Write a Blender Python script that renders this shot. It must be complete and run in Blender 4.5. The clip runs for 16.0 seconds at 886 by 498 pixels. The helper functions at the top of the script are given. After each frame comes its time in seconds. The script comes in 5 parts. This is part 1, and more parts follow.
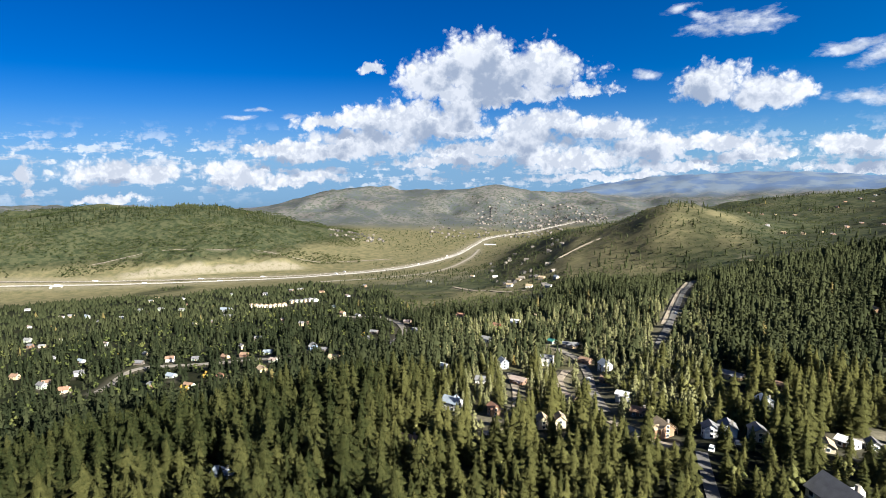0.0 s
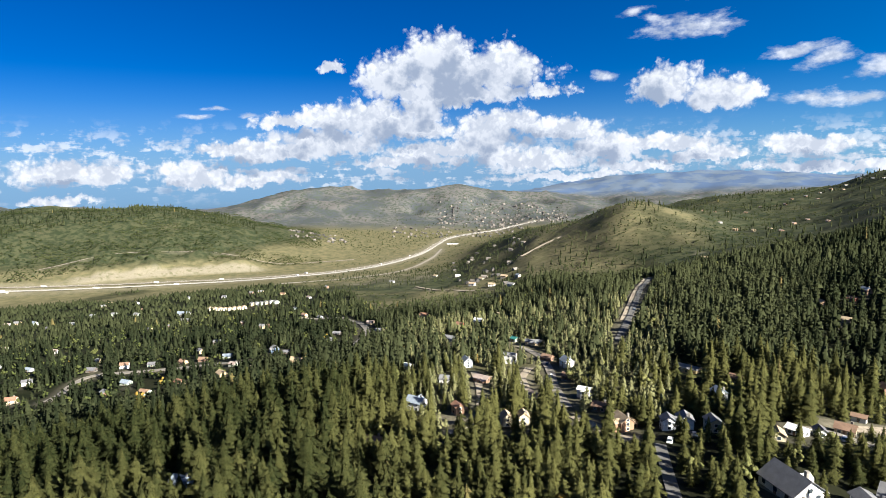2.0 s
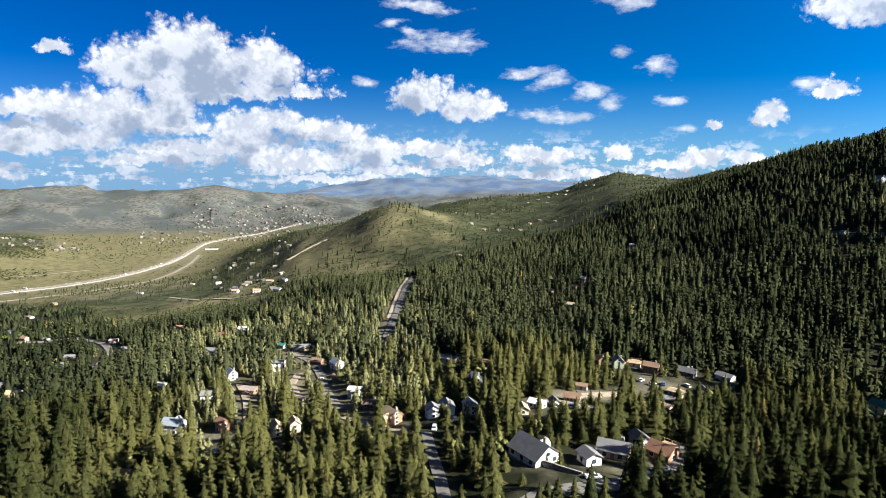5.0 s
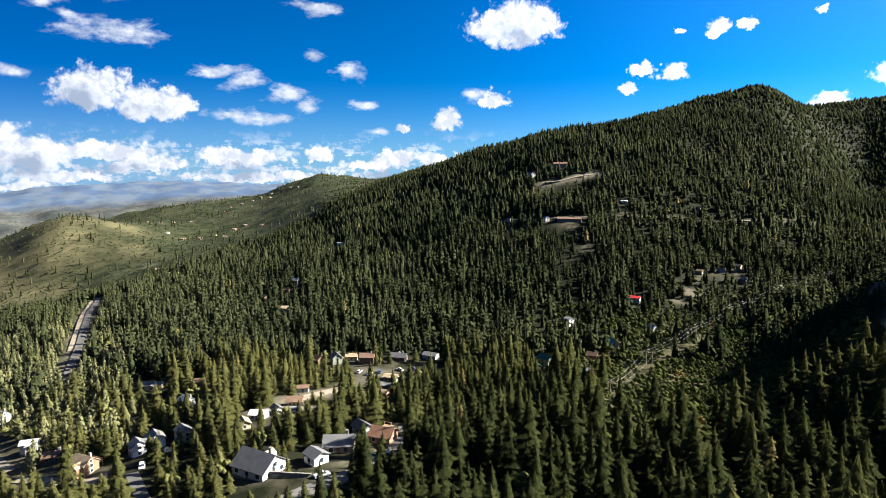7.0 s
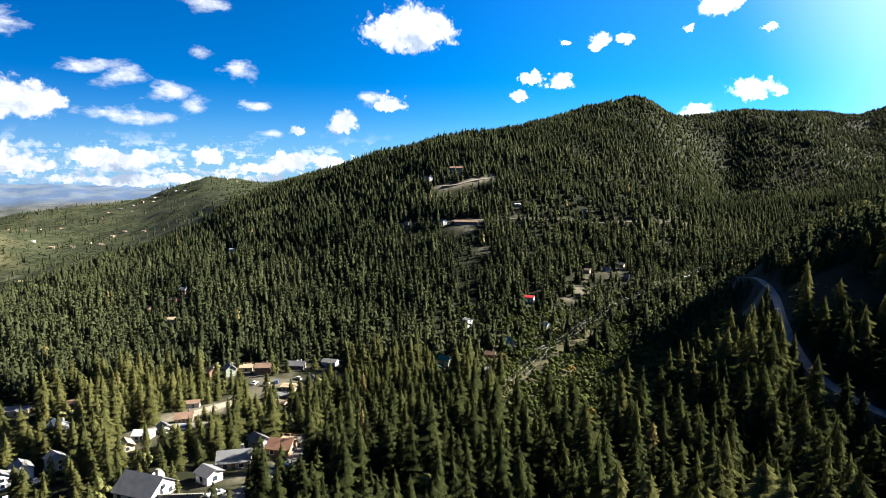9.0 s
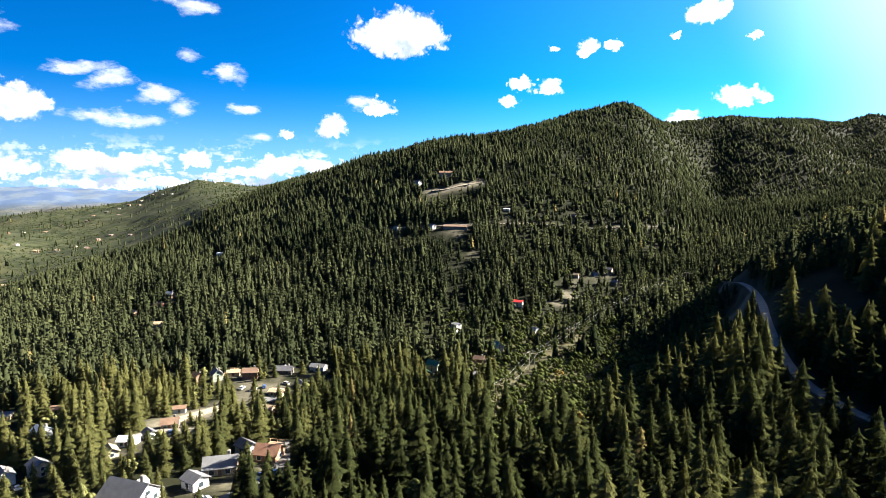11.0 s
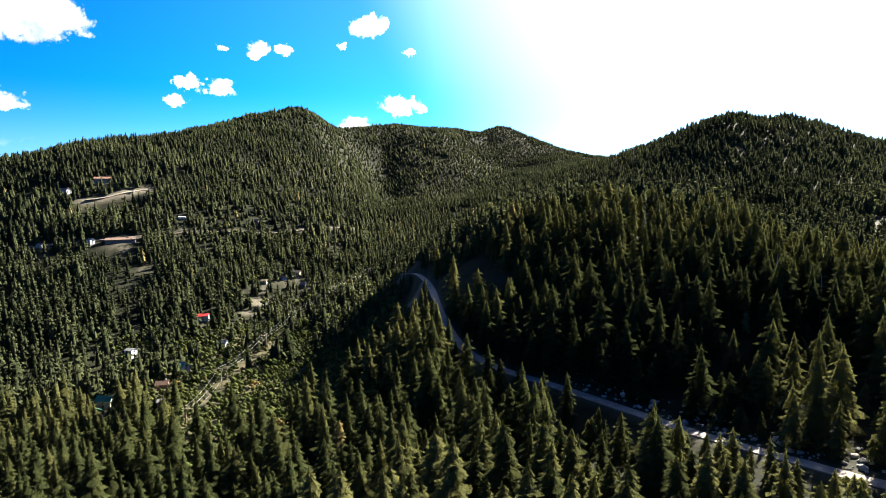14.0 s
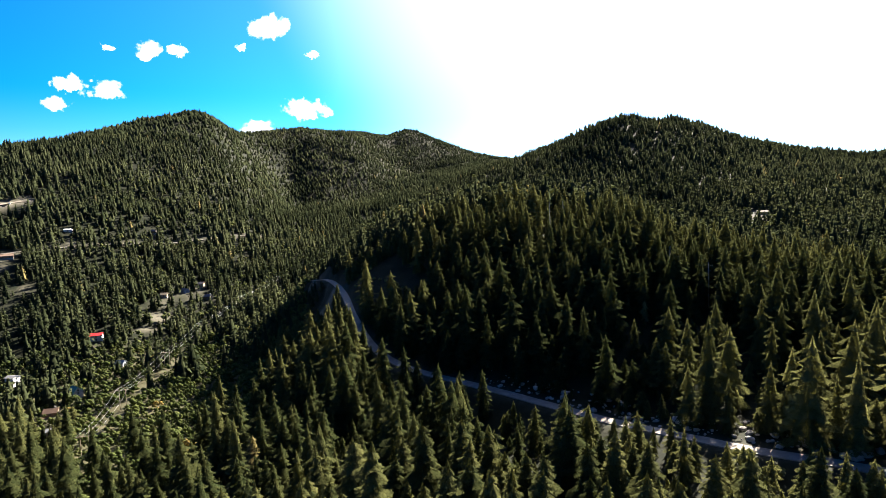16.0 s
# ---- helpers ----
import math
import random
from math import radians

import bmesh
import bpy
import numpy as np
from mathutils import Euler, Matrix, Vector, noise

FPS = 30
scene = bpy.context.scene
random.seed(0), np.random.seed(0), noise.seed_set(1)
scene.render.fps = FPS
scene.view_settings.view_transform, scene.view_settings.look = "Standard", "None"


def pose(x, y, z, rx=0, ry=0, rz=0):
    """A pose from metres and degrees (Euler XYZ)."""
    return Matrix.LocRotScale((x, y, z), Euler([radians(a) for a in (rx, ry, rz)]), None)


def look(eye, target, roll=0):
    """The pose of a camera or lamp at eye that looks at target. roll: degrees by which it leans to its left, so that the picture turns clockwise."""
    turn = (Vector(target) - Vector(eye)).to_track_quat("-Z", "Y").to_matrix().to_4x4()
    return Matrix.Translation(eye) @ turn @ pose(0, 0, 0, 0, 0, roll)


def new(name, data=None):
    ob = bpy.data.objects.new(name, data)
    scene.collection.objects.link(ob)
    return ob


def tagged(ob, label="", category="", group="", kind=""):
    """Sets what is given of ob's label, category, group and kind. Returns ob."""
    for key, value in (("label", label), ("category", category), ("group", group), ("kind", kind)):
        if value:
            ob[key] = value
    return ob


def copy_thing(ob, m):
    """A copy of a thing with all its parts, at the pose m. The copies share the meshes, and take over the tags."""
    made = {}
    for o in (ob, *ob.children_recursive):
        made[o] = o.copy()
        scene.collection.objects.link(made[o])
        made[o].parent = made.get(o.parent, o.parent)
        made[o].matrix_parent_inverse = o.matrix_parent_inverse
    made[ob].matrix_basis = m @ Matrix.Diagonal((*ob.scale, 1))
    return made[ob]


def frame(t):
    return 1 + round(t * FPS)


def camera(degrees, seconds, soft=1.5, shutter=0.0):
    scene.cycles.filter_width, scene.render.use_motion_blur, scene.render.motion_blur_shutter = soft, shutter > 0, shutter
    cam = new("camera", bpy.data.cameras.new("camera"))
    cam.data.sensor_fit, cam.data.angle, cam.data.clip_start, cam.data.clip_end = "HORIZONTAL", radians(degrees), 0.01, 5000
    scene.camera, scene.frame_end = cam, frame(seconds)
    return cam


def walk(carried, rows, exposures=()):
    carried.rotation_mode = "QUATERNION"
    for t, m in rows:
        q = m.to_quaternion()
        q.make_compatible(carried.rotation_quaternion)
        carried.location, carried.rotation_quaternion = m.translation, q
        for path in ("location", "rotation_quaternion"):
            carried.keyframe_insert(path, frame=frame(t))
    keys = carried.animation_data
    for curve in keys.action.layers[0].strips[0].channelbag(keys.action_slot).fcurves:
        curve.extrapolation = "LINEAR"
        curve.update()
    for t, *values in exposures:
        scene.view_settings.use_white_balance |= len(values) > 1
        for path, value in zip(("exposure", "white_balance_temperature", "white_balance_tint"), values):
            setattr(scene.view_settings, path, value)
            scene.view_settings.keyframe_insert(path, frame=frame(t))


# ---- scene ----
# ---------------------------------------------------------------- camera
EYE = (0.0, 0.0, 100.0)


def eased(heading):
    """A plan bearing as a compass heading: the bearings past the village lie 2.9 degrees further round."""
    return heading + np.interp(heading, (-170, -150, -38, -24), (0, -2.9, -2.9, 0))


def plan_bearing(heading):
    """The other way round."""
    return heading + np.interp(heading, (-170, -152.9, -40.9, -24), (0, 2.9, 2.9, 0))


cam = camera(73.5, 16.0, soft=0.75)


def turned(heading, pitch, roll):
    """A pose of the hovering camera: heading to the left of +y, pitch up, roll as in look()."""
    a, p = radians(heading), radians(pitch)
    ahead = Vector((-math.sin(a) * math.cos(p), math.cos(a) * math.cos(p), math.sin(p)))
    return look(EYE, Vector(EYE) + ahead * 100, roll)


HEADINGS = [
    (0.0, 0.0, -8.23, -0.47), (0.5, -1.4, -8.23, -0.53), (1.0, -2.86, -8.27, -0.6), (1.5, -3.61, -8.28, -0.61),
    (2.0, -3.65, -8.29, -0.58), (2.5, -4.83, -8.29, -0.52), (3.0, -6.94, -8.32, -0.14), (3.2, -7.6, -8.32, -0.05),
]
HEADINGS += [
    (5.3, -30.35, -7.83, 0.95), (5.5, -33.28, -7.76, 0.8), (6.0, -42.08, -7.66, 0.32), (6.5, -50.07, -7.57, 0.0),
    (7.0, -53.82, -7.51, 0.03), (7.5, -55.75, -7.33, 0.07), (8.0, -58.08, -7.27, 0.2), (8.5, -61.32, -7.27, 0.3),
    (9.0, -63.64, -7.13, 0.3), (9.2, -64.3, -7.05, 0.3),
]
HEADINGS += [
    (11.3, -64.9, -6.52, 0.7), (11.5, -65.68, -6.51, 0.85), (12.0, -69.85, -6.44, 0.9), (12.5, -75.63, -6.36, 0.85),
    (13.0, -82.4, -6.31, 0.57), (13.5, -88.94, -6.28, 0.26), (14.0, -94.5, -6.29, -0.49), (14.5, -99.27, -6.45, -1.17),
    (15.0, -101.1, -6.43, -1.46), (15.5, -101.78, -6.3, -1.53), (16.0, -103.05, -6.17, -1.7),
]
EXPOSURES = [(0.0, 2.3, 6250, 10), (3.2, 2.3, 6250, 10), (5.3, 2.35, 6250, 10), (6.5, 2.4, 6300, 10), (7.5, 2.55, 6350, 10), (9.2, 2.7, 6400, 10),
             (11.3, 3.05, 6500, 11), (13.0, 3.1, 6500, 12), (14.5, 3.15, 6450, 14), (16.0, 3.15, 6450, 14)]
walk(cam, [(t, turned(a, p, r)) for t, a, p, r in HEADINGS], EXPOSURES)

# ---------------------------------------------------------------- sky, clouds and sun
SUN_HEADING, SUN_HEIGHT = -134.0, 28.0
sun_way = Vector((-math.sin(radians(SUN_HEADING)) * math.cos(radians(SUN_HEIGHT)),
                  math.cos(radians(SUN_HEADING)) * math.cos(radians(SUN_HEIGHT)), math.sin(radians(SUN_HEIGHT))))
sun = new("sun", bpy.data.lights.new("sun", "SUN"))
sun.data.energy, sun.data.angle, sun.data.color = 5.0, radians(0.6), (1.0, 0.92, 0.77)
sun.matrix_basis = look(sun_way * 900, (0, 0, 0))


class Nodes:
    """Short calls for node trees."""

    def __init__(self, tree):
        self.tree = tree

    def add(self, kind, **values):
        node = self.tree.nodes.new(kind)
        for key, value in values.items():
            if key == "operation":
                node.operation = value
            elif key == "data_type":
                node.data_type = value
            elif key == "blend_type":
                node.blend_type = value
            elif key == "interpolation_type":
                node.interpolation_type = value
        return node

    def put(self, socket, value):
        if isinstance(value, bpy.types.NodeSocket):
            self.tree.links.new(value, socket)
        elif value is not None:
            socket.default_value = value

    def math(self, op, a, b=None, c=None, clamp=False):
        node = self.add("ShaderNodeMath", operation=op)
        node.use_clamp = clamp
        for socket, value in zip(node.inputs, (a, b, c)):
            self.put(socket, value)
        return node.outputs[0]

    def vmath(self, op, a, b=None, c=None):
        node = self.add("ShaderNodeVectorMath", operation=op)
        for socket, value in zip(node.inputs, (a, b, c)):
            self.put(socket, value)
        return node.outputs["Value" if op in ("LENGTH", "DOT_PRODUCT") else "Vector"]

    def noise(self, vector, scale, detail=4.0, rough=0.55, colour=False):
        node = self.add("ShaderNodeTexNoise")
        self.put(node.inputs["Vector"], vector)
        self.put(node.inputs["Scale"], scale)
        self.put(node.inputs["Detail"], detail)
        self.put(node.inputs["Roughness"], rough)
        return node.outputs["Color" if colour else "Fac"]

    def step(self, value, low, high):
        node = self.add("ShaderNodeMapRange", interpolation_type="SMOOTHSTEP")
        self.put(node.inputs["Value"], value)
        self.put(node.inputs["From Min"], low)
        self.put(node.inputs["From Max"], high)
        return node.outputs[0]

    def mix(self, fac, a, b, blend="MIX"):
        node = self.add("ShaderNodeMix", data_type="RGBA", blend_type=blend)
        self.put(node.inputs["Factor"], fac)
        self.put(node.inputs[6], (*a, 1) if isinstance(a, tuple) else a)
        self.put(node.inputs[7], (*b, 1) if isinstance(b, tuple) else b)
        return node.outputs[2]


# clouds: heading, height, half width, half height, in degrees
GREAT_CUMULUS = [(8.5, 3.6, 4.6, 1.1), (0.2, 3.0, 6.4, 1.5), (-9.5, 3.4, 4.4, 1.7), (-15.2, 2.7, 4.6, 1.5), (15.0, 1.3, 3.6, 0.9), (-5.0, 1.0, 8.0, 1.2), (-24.0, 1.3, 4.6, 0.9),
                 (-5.4, 7.9, 7.6, 2.3), (-3.1, 9.6, 4.0, 2.6), (-8.8, 8.2, 5.0, 2.5), (1.1, 7.6, 3.3, 2.4), (-13.5, 6.4, 2.0, 0.9), (-4.2, 6.2, 7.6, 1.5),
                 (4.4, 3.6, 6.2, 2.1), (-2.0, 4.8, 2.8, 1.6), (7.1, 1.6, 5.6, 1.6), (11.8, 0.6, 4.2, 1.1), (-7.9, 2.3, 3.2, 2.1),
                 (-12.8, 2.7, 1.8, 1.4), (-19.0, 1.1, 3.8, 2.0), (-12.1, 0.0, 6.2, 1.1), (-0.9, 0.1, 6.0, 0.9)]
WEST_BANK = [(34.5, -0.9, 1.2, 1.3), (27.6, -0.7, 4.6, 1.4), (18.4, -1.1, 3.0, 1.4), (13.5, -1.5, 4.2, 0.9), (34.1, -2.4, 0.9, 0.5),
             (29.4, -2.8, 2.5, 0.5), (6.4, 8.7, 1.4, 0.8)]
MIDDLE_BANK = [(-23.2, 6.1, 2.2, 2.4), (-27.3, 5.2, 2.9, 2.1), (-27.1, 0.3, 3.0, 0.9), (-33.3, 0.8, 3.0, 1.2), (-39.1, 1.3, 1.7, 0.9),
               (-44.3, 0.4, 2.8, 0.7), (-50.2, 0.7, 1.9, 0.9), (-21.5, -0.6, 4.0, 0.7), (-15.2, -1.4, 7.0, 0.6), (-36.5, -0.8, 7.6, 0.6)]
EAST_PUFFS = [(-58.0, 12.9, 4.0, 2.5), (-56.0, 6.4, 1.4, 1.0), (-51.5, 4.4, 1.8, 1.4), (-47.8, 3.9, 1.0, 0.6),
              (-45.9, 0.8, 3.0, 0.8), (-75.2, 11.7, 1.4, 0.9), (-77.7, 11.8, 0.9, 0.6), (-84.9, 13.9, 1.7, 1.3), (-68.9, 8.7, 0.9, 0.7),
              (-71.6, 8.1, 1.5, 1.1), (-68.1, 7.0, 1.0, 0.7), (-88.0, 7.2, 1.8, 1.1), (-83.7, 5.7, 1.8, 0.8), (-71.9, 11.6, 0.6, 0.4),
              (-83.2, 12.1, 0.6, 0.4), (-88.3, 11.8, 0.6, 0.4)]
# thin torn cloud, higher up
WISPS = [(-25.2, 11.5, 3.2, 1.1), (-21.6, 12.6, 2.2, 0.5), (-23.1, 14.4, 4.2, 0.8), (-38.9, 14.3, 2.4, 0.9), (-42.9, 9.1, 1.8, 0.9), (-38.6, 6.0, 2.0, 0.9),
         (-36.6, 7.0, 2.2, 1.0), (-34.0, 5.1, 4.6, 0.7), (-31.4, 8.6, 2.2, 0.6), (-33.6, 7.7, 1.6, 0.8), (13.0, 4.4, 1.5, 0.4), (17.6, 4.9, 2.0, 0.3),
         (-54.0, 6.9, 2.2, 0.8), (-44.8, 3.5, 2.0, 0.5), (-43.6, 6.2, 1.4, 0.6), (-18.0, 7.4, 1.6, 0.4), (19.5, 4.2, 1.4, 0.3), (-39.0, 10.6, 1.8, 0.7)]


def cloud_field(name, clouds, base):
    """A node group: how far (heading, height) lies from the nearest cloud's heart, in its own radii; base flattens the undersides."""
    tree = bpy.data.node_groups.new(name, "ShaderNodeTree")
    tree.interface.new_socket("Place", in_out="INPUT", socket_type="NodeSocketVector")
    tree.interface.new_socket("Far", in_out="OUTPUT", socket_type="NodeSocketFloat")
    n = Nodes(tree)
    place, least = tree.nodes.new("NodeGroupInput").outputs[0], None
    for a, e, ra, re in clouds:
        a, ra = float(eased(a)), ra * (1.25 if -38 < a < -22 else 1.0)
        off = n.vmath("MULTIPLY_ADD", place, (1 / ra, 1 / re, 0), (-a / ra, -e / re, 0))
        far = n.vmath("LENGTH", n.vmath("MAXIMUM", off, n.vmath("MULTIPLY", off, (-1, -base, 0))))
        least = far if least is None else n.math("MINIMUM", least, far)
    n.put(tree.nodes.new("NodeGroupOutput").inputs[0], least)
    return tree


def make_world():
    world = bpy.data.worlds.new("sky")
    scene.world = world
    world.use_nodes = True
    world.node_tree.nodes.clear()
    n = Nodes(world.node_tree)
    sky = n.add("ShaderNodeTexSky")
    sky.sky_type, sky.sun_disc = "NISHITA", False
    sky.sun_elevation, sky.sun_rotation = radians(SUN_HEIGHT), radians(-SUN_HEADING)
    sky.altitude, sky.air_density, sky.dust_density, sky.ozone_density = 2200, 1.0, 0.6, 3.0
    way = n.add("ShaderNodeTexCoord").outputs["Generated"]
    split = n.add("ShaderNodeSeparateXYZ")
    n.put(split.inputs[0], way)
    x, y, z = split.outputs
    heading = n.math("MULTIPLY", n.math("ARCTAN2", n.math("MULTIPLY", x, -1.0), y), 57.29578)
    height = n.math("MULTIPLY", n.math("ARCSINE", z), 57.29578)
    flat = n.add("ShaderNodeCombineXYZ")
    n.put(flat.inputs[0], heading)
    n.put(flat.inputs[1], height)
    # billowing heads: the place is shifted by soft noise, and round puffs at three sizes swell the clouds
    wide = n.vmath("MULTIPLY", n.vmath("SUBTRACT", n.noise(way, 10.0, 2.0, 0.5, True), (0.5, 0.5, 0.5)), (5.0, 1.8, 0.0))
    fine = n.vmath("MULTIPLY", n.vmath("SUBTRACT", n.noise(way, 45.0, 6.0, 0.65, True), (0.5, 0.5, 0.5)), (2.6, 2.0, 0.0))
    place = n.vmath("ADD", n.vmath("ADD", flat.outputs[0], wide), fine)
    ripple = n.vmath("ADD", way, n.vmath("MULTIPLY", n.vmath("SUBTRACT", n.noise(way, 60.0, 3.0, 0.6, True), (0.5, 0.5, 0.5)), (0.02, 0.02, 0.02)))

    def puffs(scale):
        cells = n.add("ShaderNodeTexVoronoi")
        cells.feature = "SMOOTH_F1"
        n.put(cells.inputs["Vector"], ripple)
        n.put(cells.inputs["Scale"], scale)
        n.put(cells.inputs["Smoothness"], 0.35)
        return n.math("SUBTRACT", 0.55, cells.outputs["Distance"])
    small = n.math("ADD", n.math("MULTIPLY", puffs(58.0), 0.42), n.math("MULTIPLY", puffs(140.0), 0.26))
    swell = n.math("ADD", n.math("MULTIPLY", puffs(22.0), 0.34), small)
    group = cloud_field("cloud_field", GREAT_CUMULUS + WEST_BANK + MIDDLE_BANK + EAST_PUFFS, 1.7)
    field, above = n.add("ShaderNodeGroup"), n.add("ShaderNodeGroup")
    field.node_tree = above.node_tree = group
    n.put(field.inputs[0], place)
    n.put(above.inputs[0], n.vmath("ADD", place, (-0.5, 1.25, 0.0)))
    density = n.math("ADD", n.math("SUBTRACT", 1.0, field.outputs[0]), swell)
    cover = n.step(density, -0.1, 0.34)
    torn = n.add("ShaderNodeGroup")
    torn.node_tree = cloud_field("wisp_field", WISPS, 1.0)
    streak = n.noise(n.vmath("MULTIPLY", way, (1.0, 1.0, 2.2)), 26.0, 7.0, 0.62)
    n.put(torn.inputs[0], n.vmath("ADD", flat.outputs[0], n.vmath("MULTIPLY", wide, (1.2, 1.4, 0.0))))
    thin = n.step(n.math("ADD", n.math("SUBTRACT", 1.0, torn.outputs[0]), n.math("MULTIPLY", n.math("SUBTRACT", streak, 0.5), 2.4)), 0.05, 0.9)
    cover = n.math("MAXIMUM", cover, n.math("MULTIPLY", thin, 0.8))
    # small broken cloud and veil low over the far hills
    wisps = n.noise(n.vmath("MULTIPLY", way, (1.0, 1.0, 4.0)), 16.0, 7.0, 0.62)
    band = n.math("MULTIPLY", n.step(n.math("ABSOLUTE", n.math("SUBTRACT", height, 0.0)), 4.2, 0.4), n.step(n.math("ADD", wisps, n.math("MULTIPLY", small, 0.5)), 0.5, 0.64))
    cover = n.math("MAXIMUM", cover, n.math("MULTIPLY", n.math("MULTIPLY", band, n.step(heading, -69.0, -55.0)), 0.8))
    depth = n.step(n.math("ADD", n.math("SUBTRACT", 1.0, above.outputs[0]), n.math("MULTIPLY", swell, 0.7)), -0.1, 0.6)
    creases = n.step(swell, 0.25, -0.12)
    shade = n.math("MULTIPLY", depth, n.math("ADD", 0.38, n.math("MULTIPLY", n.step(n.noise(way, 20.0, 4.0, 0.55), 0.4, 0.58), 0.62)))
    shade = n.math("MAXIMUM", shade, n.math("MULTIPLY", creases, 0.6))
    cloud = n.mix(shade, (1.11, 1.13, 1.17), (0.4, 0.48, 0.63))
    # clear sky: the Nishita sky, deepened as at this altitude, with the sun's aureole
    clear = n.add("ShaderNodeHueSaturation")
    n.put(clear.inputs["Saturation"], 1.16)
    n.put(clear.inputs["Color"], n.vmath("MULTIPLY", sky.outputs[0], (0.036, 0.076, 0.12)))
    low = n.step(height, 9.0, -2.5)
    away = n.step(n.vmath("DOT_PRODUCT", way, tuple(sun_way)), 0.25, -0.6)
    deep = n.vmath("MULTIPLY", clear.outputs[0], n.mix(away, (1.0, 1.0, 1.0), (0.76, 0.57, 0.7)))
    deep = n.vmath("MULTIPLY", deep, n.mix(n.step(height, 16.0, 45.0), (1.0, 1.0, 1.0), (0.5, 0.51, 0.56)))
    base = n.mix(n.math("MULTIPLY", low, 0.55), deep, (0.36, 0.62, 0.92))
    toward = n.math("MAXIMUM", n.vmath("DOT_PRODUCT", way, tuple(sun_way)), 0.0)
    base = n.mix(cover, base, cloud)
    # brighter towards the sun
    gain = n.math("ADD", 0.98, n.math("MULTIPLY", n.step(n.vmath("DOT_PRODUCT", way, tuple(sun_way)), 0.1, 0.75), 0.5))
    base = n.vmath("MULTIPLY", base, n.mix(1.0, (0.0, 0.0, 0.0), gain))
    glow = n.math("ADD", n.math("MULTIPLY", n.step(toward, 0.70, 0.88), 0.55), n.math("MULTIPLY", n.math("POWER", toward, 5.0), 0.25))
    glare = n.vmath("MULTIPLY", (0.95, 1.0, 1.0), glow)
    base = n.vmath("ADD", base, glare)
    ground = n.step(z, -0.05, -0.12)
    base = n.mix(ground, base, (0.1, 0.11, 0.08))
    out = n.add("ShaderNodeBackground")
    n.put(out.inputs["Color"], base)
    n.put(out.inputs["Strength"], 0.2)
    n.put(n.add("ShaderNodeOutputWorld").inputs[0], out.outputs[0])


make_world()

# ---------------------------------------------------------------- relief of the land
RADII = [0, 80, 150, 230, 320, 420, 550, 750, 1050, 1500, 2000, 2600, 3300, 4000, 4950]
BEARINGS = {}


def bearing(heading, *heights):
    BEARINGS[heading] = heights


# heights of the ground along a bearing, at the distances above
bearing(180, 36, 44, 55, 60, 66, 74, 84, 90, 95, 95, 90, 80, 60, 40, 20)
bearing(110, 34, 30, 22, 14, 6, 0, -10, -30, -60, -90, -110, -110, -120, -130, -140)
bearing(60, 32, 18, 2, -18, -38, -60, -85, -115, -160, -210, -250, -95, -110, -120, -140)
bearing(37, 32, 18, 2, -15, -35, -58, -82, -112, -155, -205, -250, -104, -125, -140, -240)
bearing(28, 32, 18, 2, -15, -34, -56, -80, -110, -155, -208, -252, -86, -130, -160, -240)
bearing(21, 32, 18, 2, -14, -32, -54, -78, -110, -155, -210, -254, -90, -160, -190, -240)
bearing(16, 32, 18, 3, -13, -28, -48, -72, -106, -152, -210, -255, -145, -195, -180, -230)
bearing(11, 32, 18, 3, -12, -26, -44, -66, -102, -150, -208, -256, -195, -210, -102, -220)
bearing(5, 32, 18, 3, -12, -24, -40, -62, -98, -148, -205, -256, -236, -210, -70, -200)
bearing(-1, 32, 19, 5, -9, -20, -34, -55, -90, -145, -198, -250, -250, -215, -72, -190)
bearing(-5, 32, 20, 6, -7, -17, -31, -50, -85, -138, -186, -228, -252, -220, -76, -180)
bearing(-9, 32, 21, 8, -6, -16, -29, -46, -80, -124, -150, -168, -232, -240, -120, -160)
bearing(-12, 32, 22, 9, -5, -16, -28, -40, -58, -108, -106, -126, -200, -215, -125, -128)
bearing(-16, 32, 23, 11, -3, -14, -24, -33, -50, -96, -62, -100, -185, -200, -145, -70)
bearing(-20.5, 32, 24, 13, 0, -10, -20, -28, -46, -82, -2, -80, -150, -180, -160, -14)
bearing(-25, 32, 25, 14, 2, -8, -16, -22, -36, -62, -16, -60, -88, -150, -150, 8)
bearing(-29, 32, 26, 16, 5, -5, -12, -16, -24, -42, -50, -50, -48, -120, -120, 18)
bearing(-34, 33, 27, 18, 6, -4, -8, -9, -10, -17, -30, -22, -14, -100, -100, 0)
bearing(-39, 33, 28, 18, 5, -5, -6, -1, 8, 20, 32, 44, 72, -50, -80, 0)
bearing(-44, 33, 28, 18, 4, -6, -6, 3, 26, 60, 58, 54, 54, -20, -60, -60)
bearing(-54, 34, 29, 18, 2, -8, -4, 16, 62, 128, 108, 84, 60, 0, -60, -60)
bearing(-62, 35, 30, 19, 2, -8, -2, 26, 86, 162, 145, 120, 80, 0, -60, -60)
bearing(-70, 35, 32, 20, 4, -6, -2, 22, 84, 172, 222, 165, 90, 0, -60, -60)
bearing(-77, 36, 34, 24, 9, -3, -6, 10, 60, 160, 272, 235, 130, 0, -60, -60)
bearing(-80, 36, 35, 26, 12, 2, -3, 6, 52, 140, 262, 262, 150, 20, -60, -60)
bearing(-83, 36, 36, 28, 16, 8, 2, 4, 40, 96, 160, 278, 170, 40, -60, -60)
bearing(-86, 37, 38, 32, 23, 20, 20, 6, 26, 52, 72, 284, 210, 80, -60, -60)
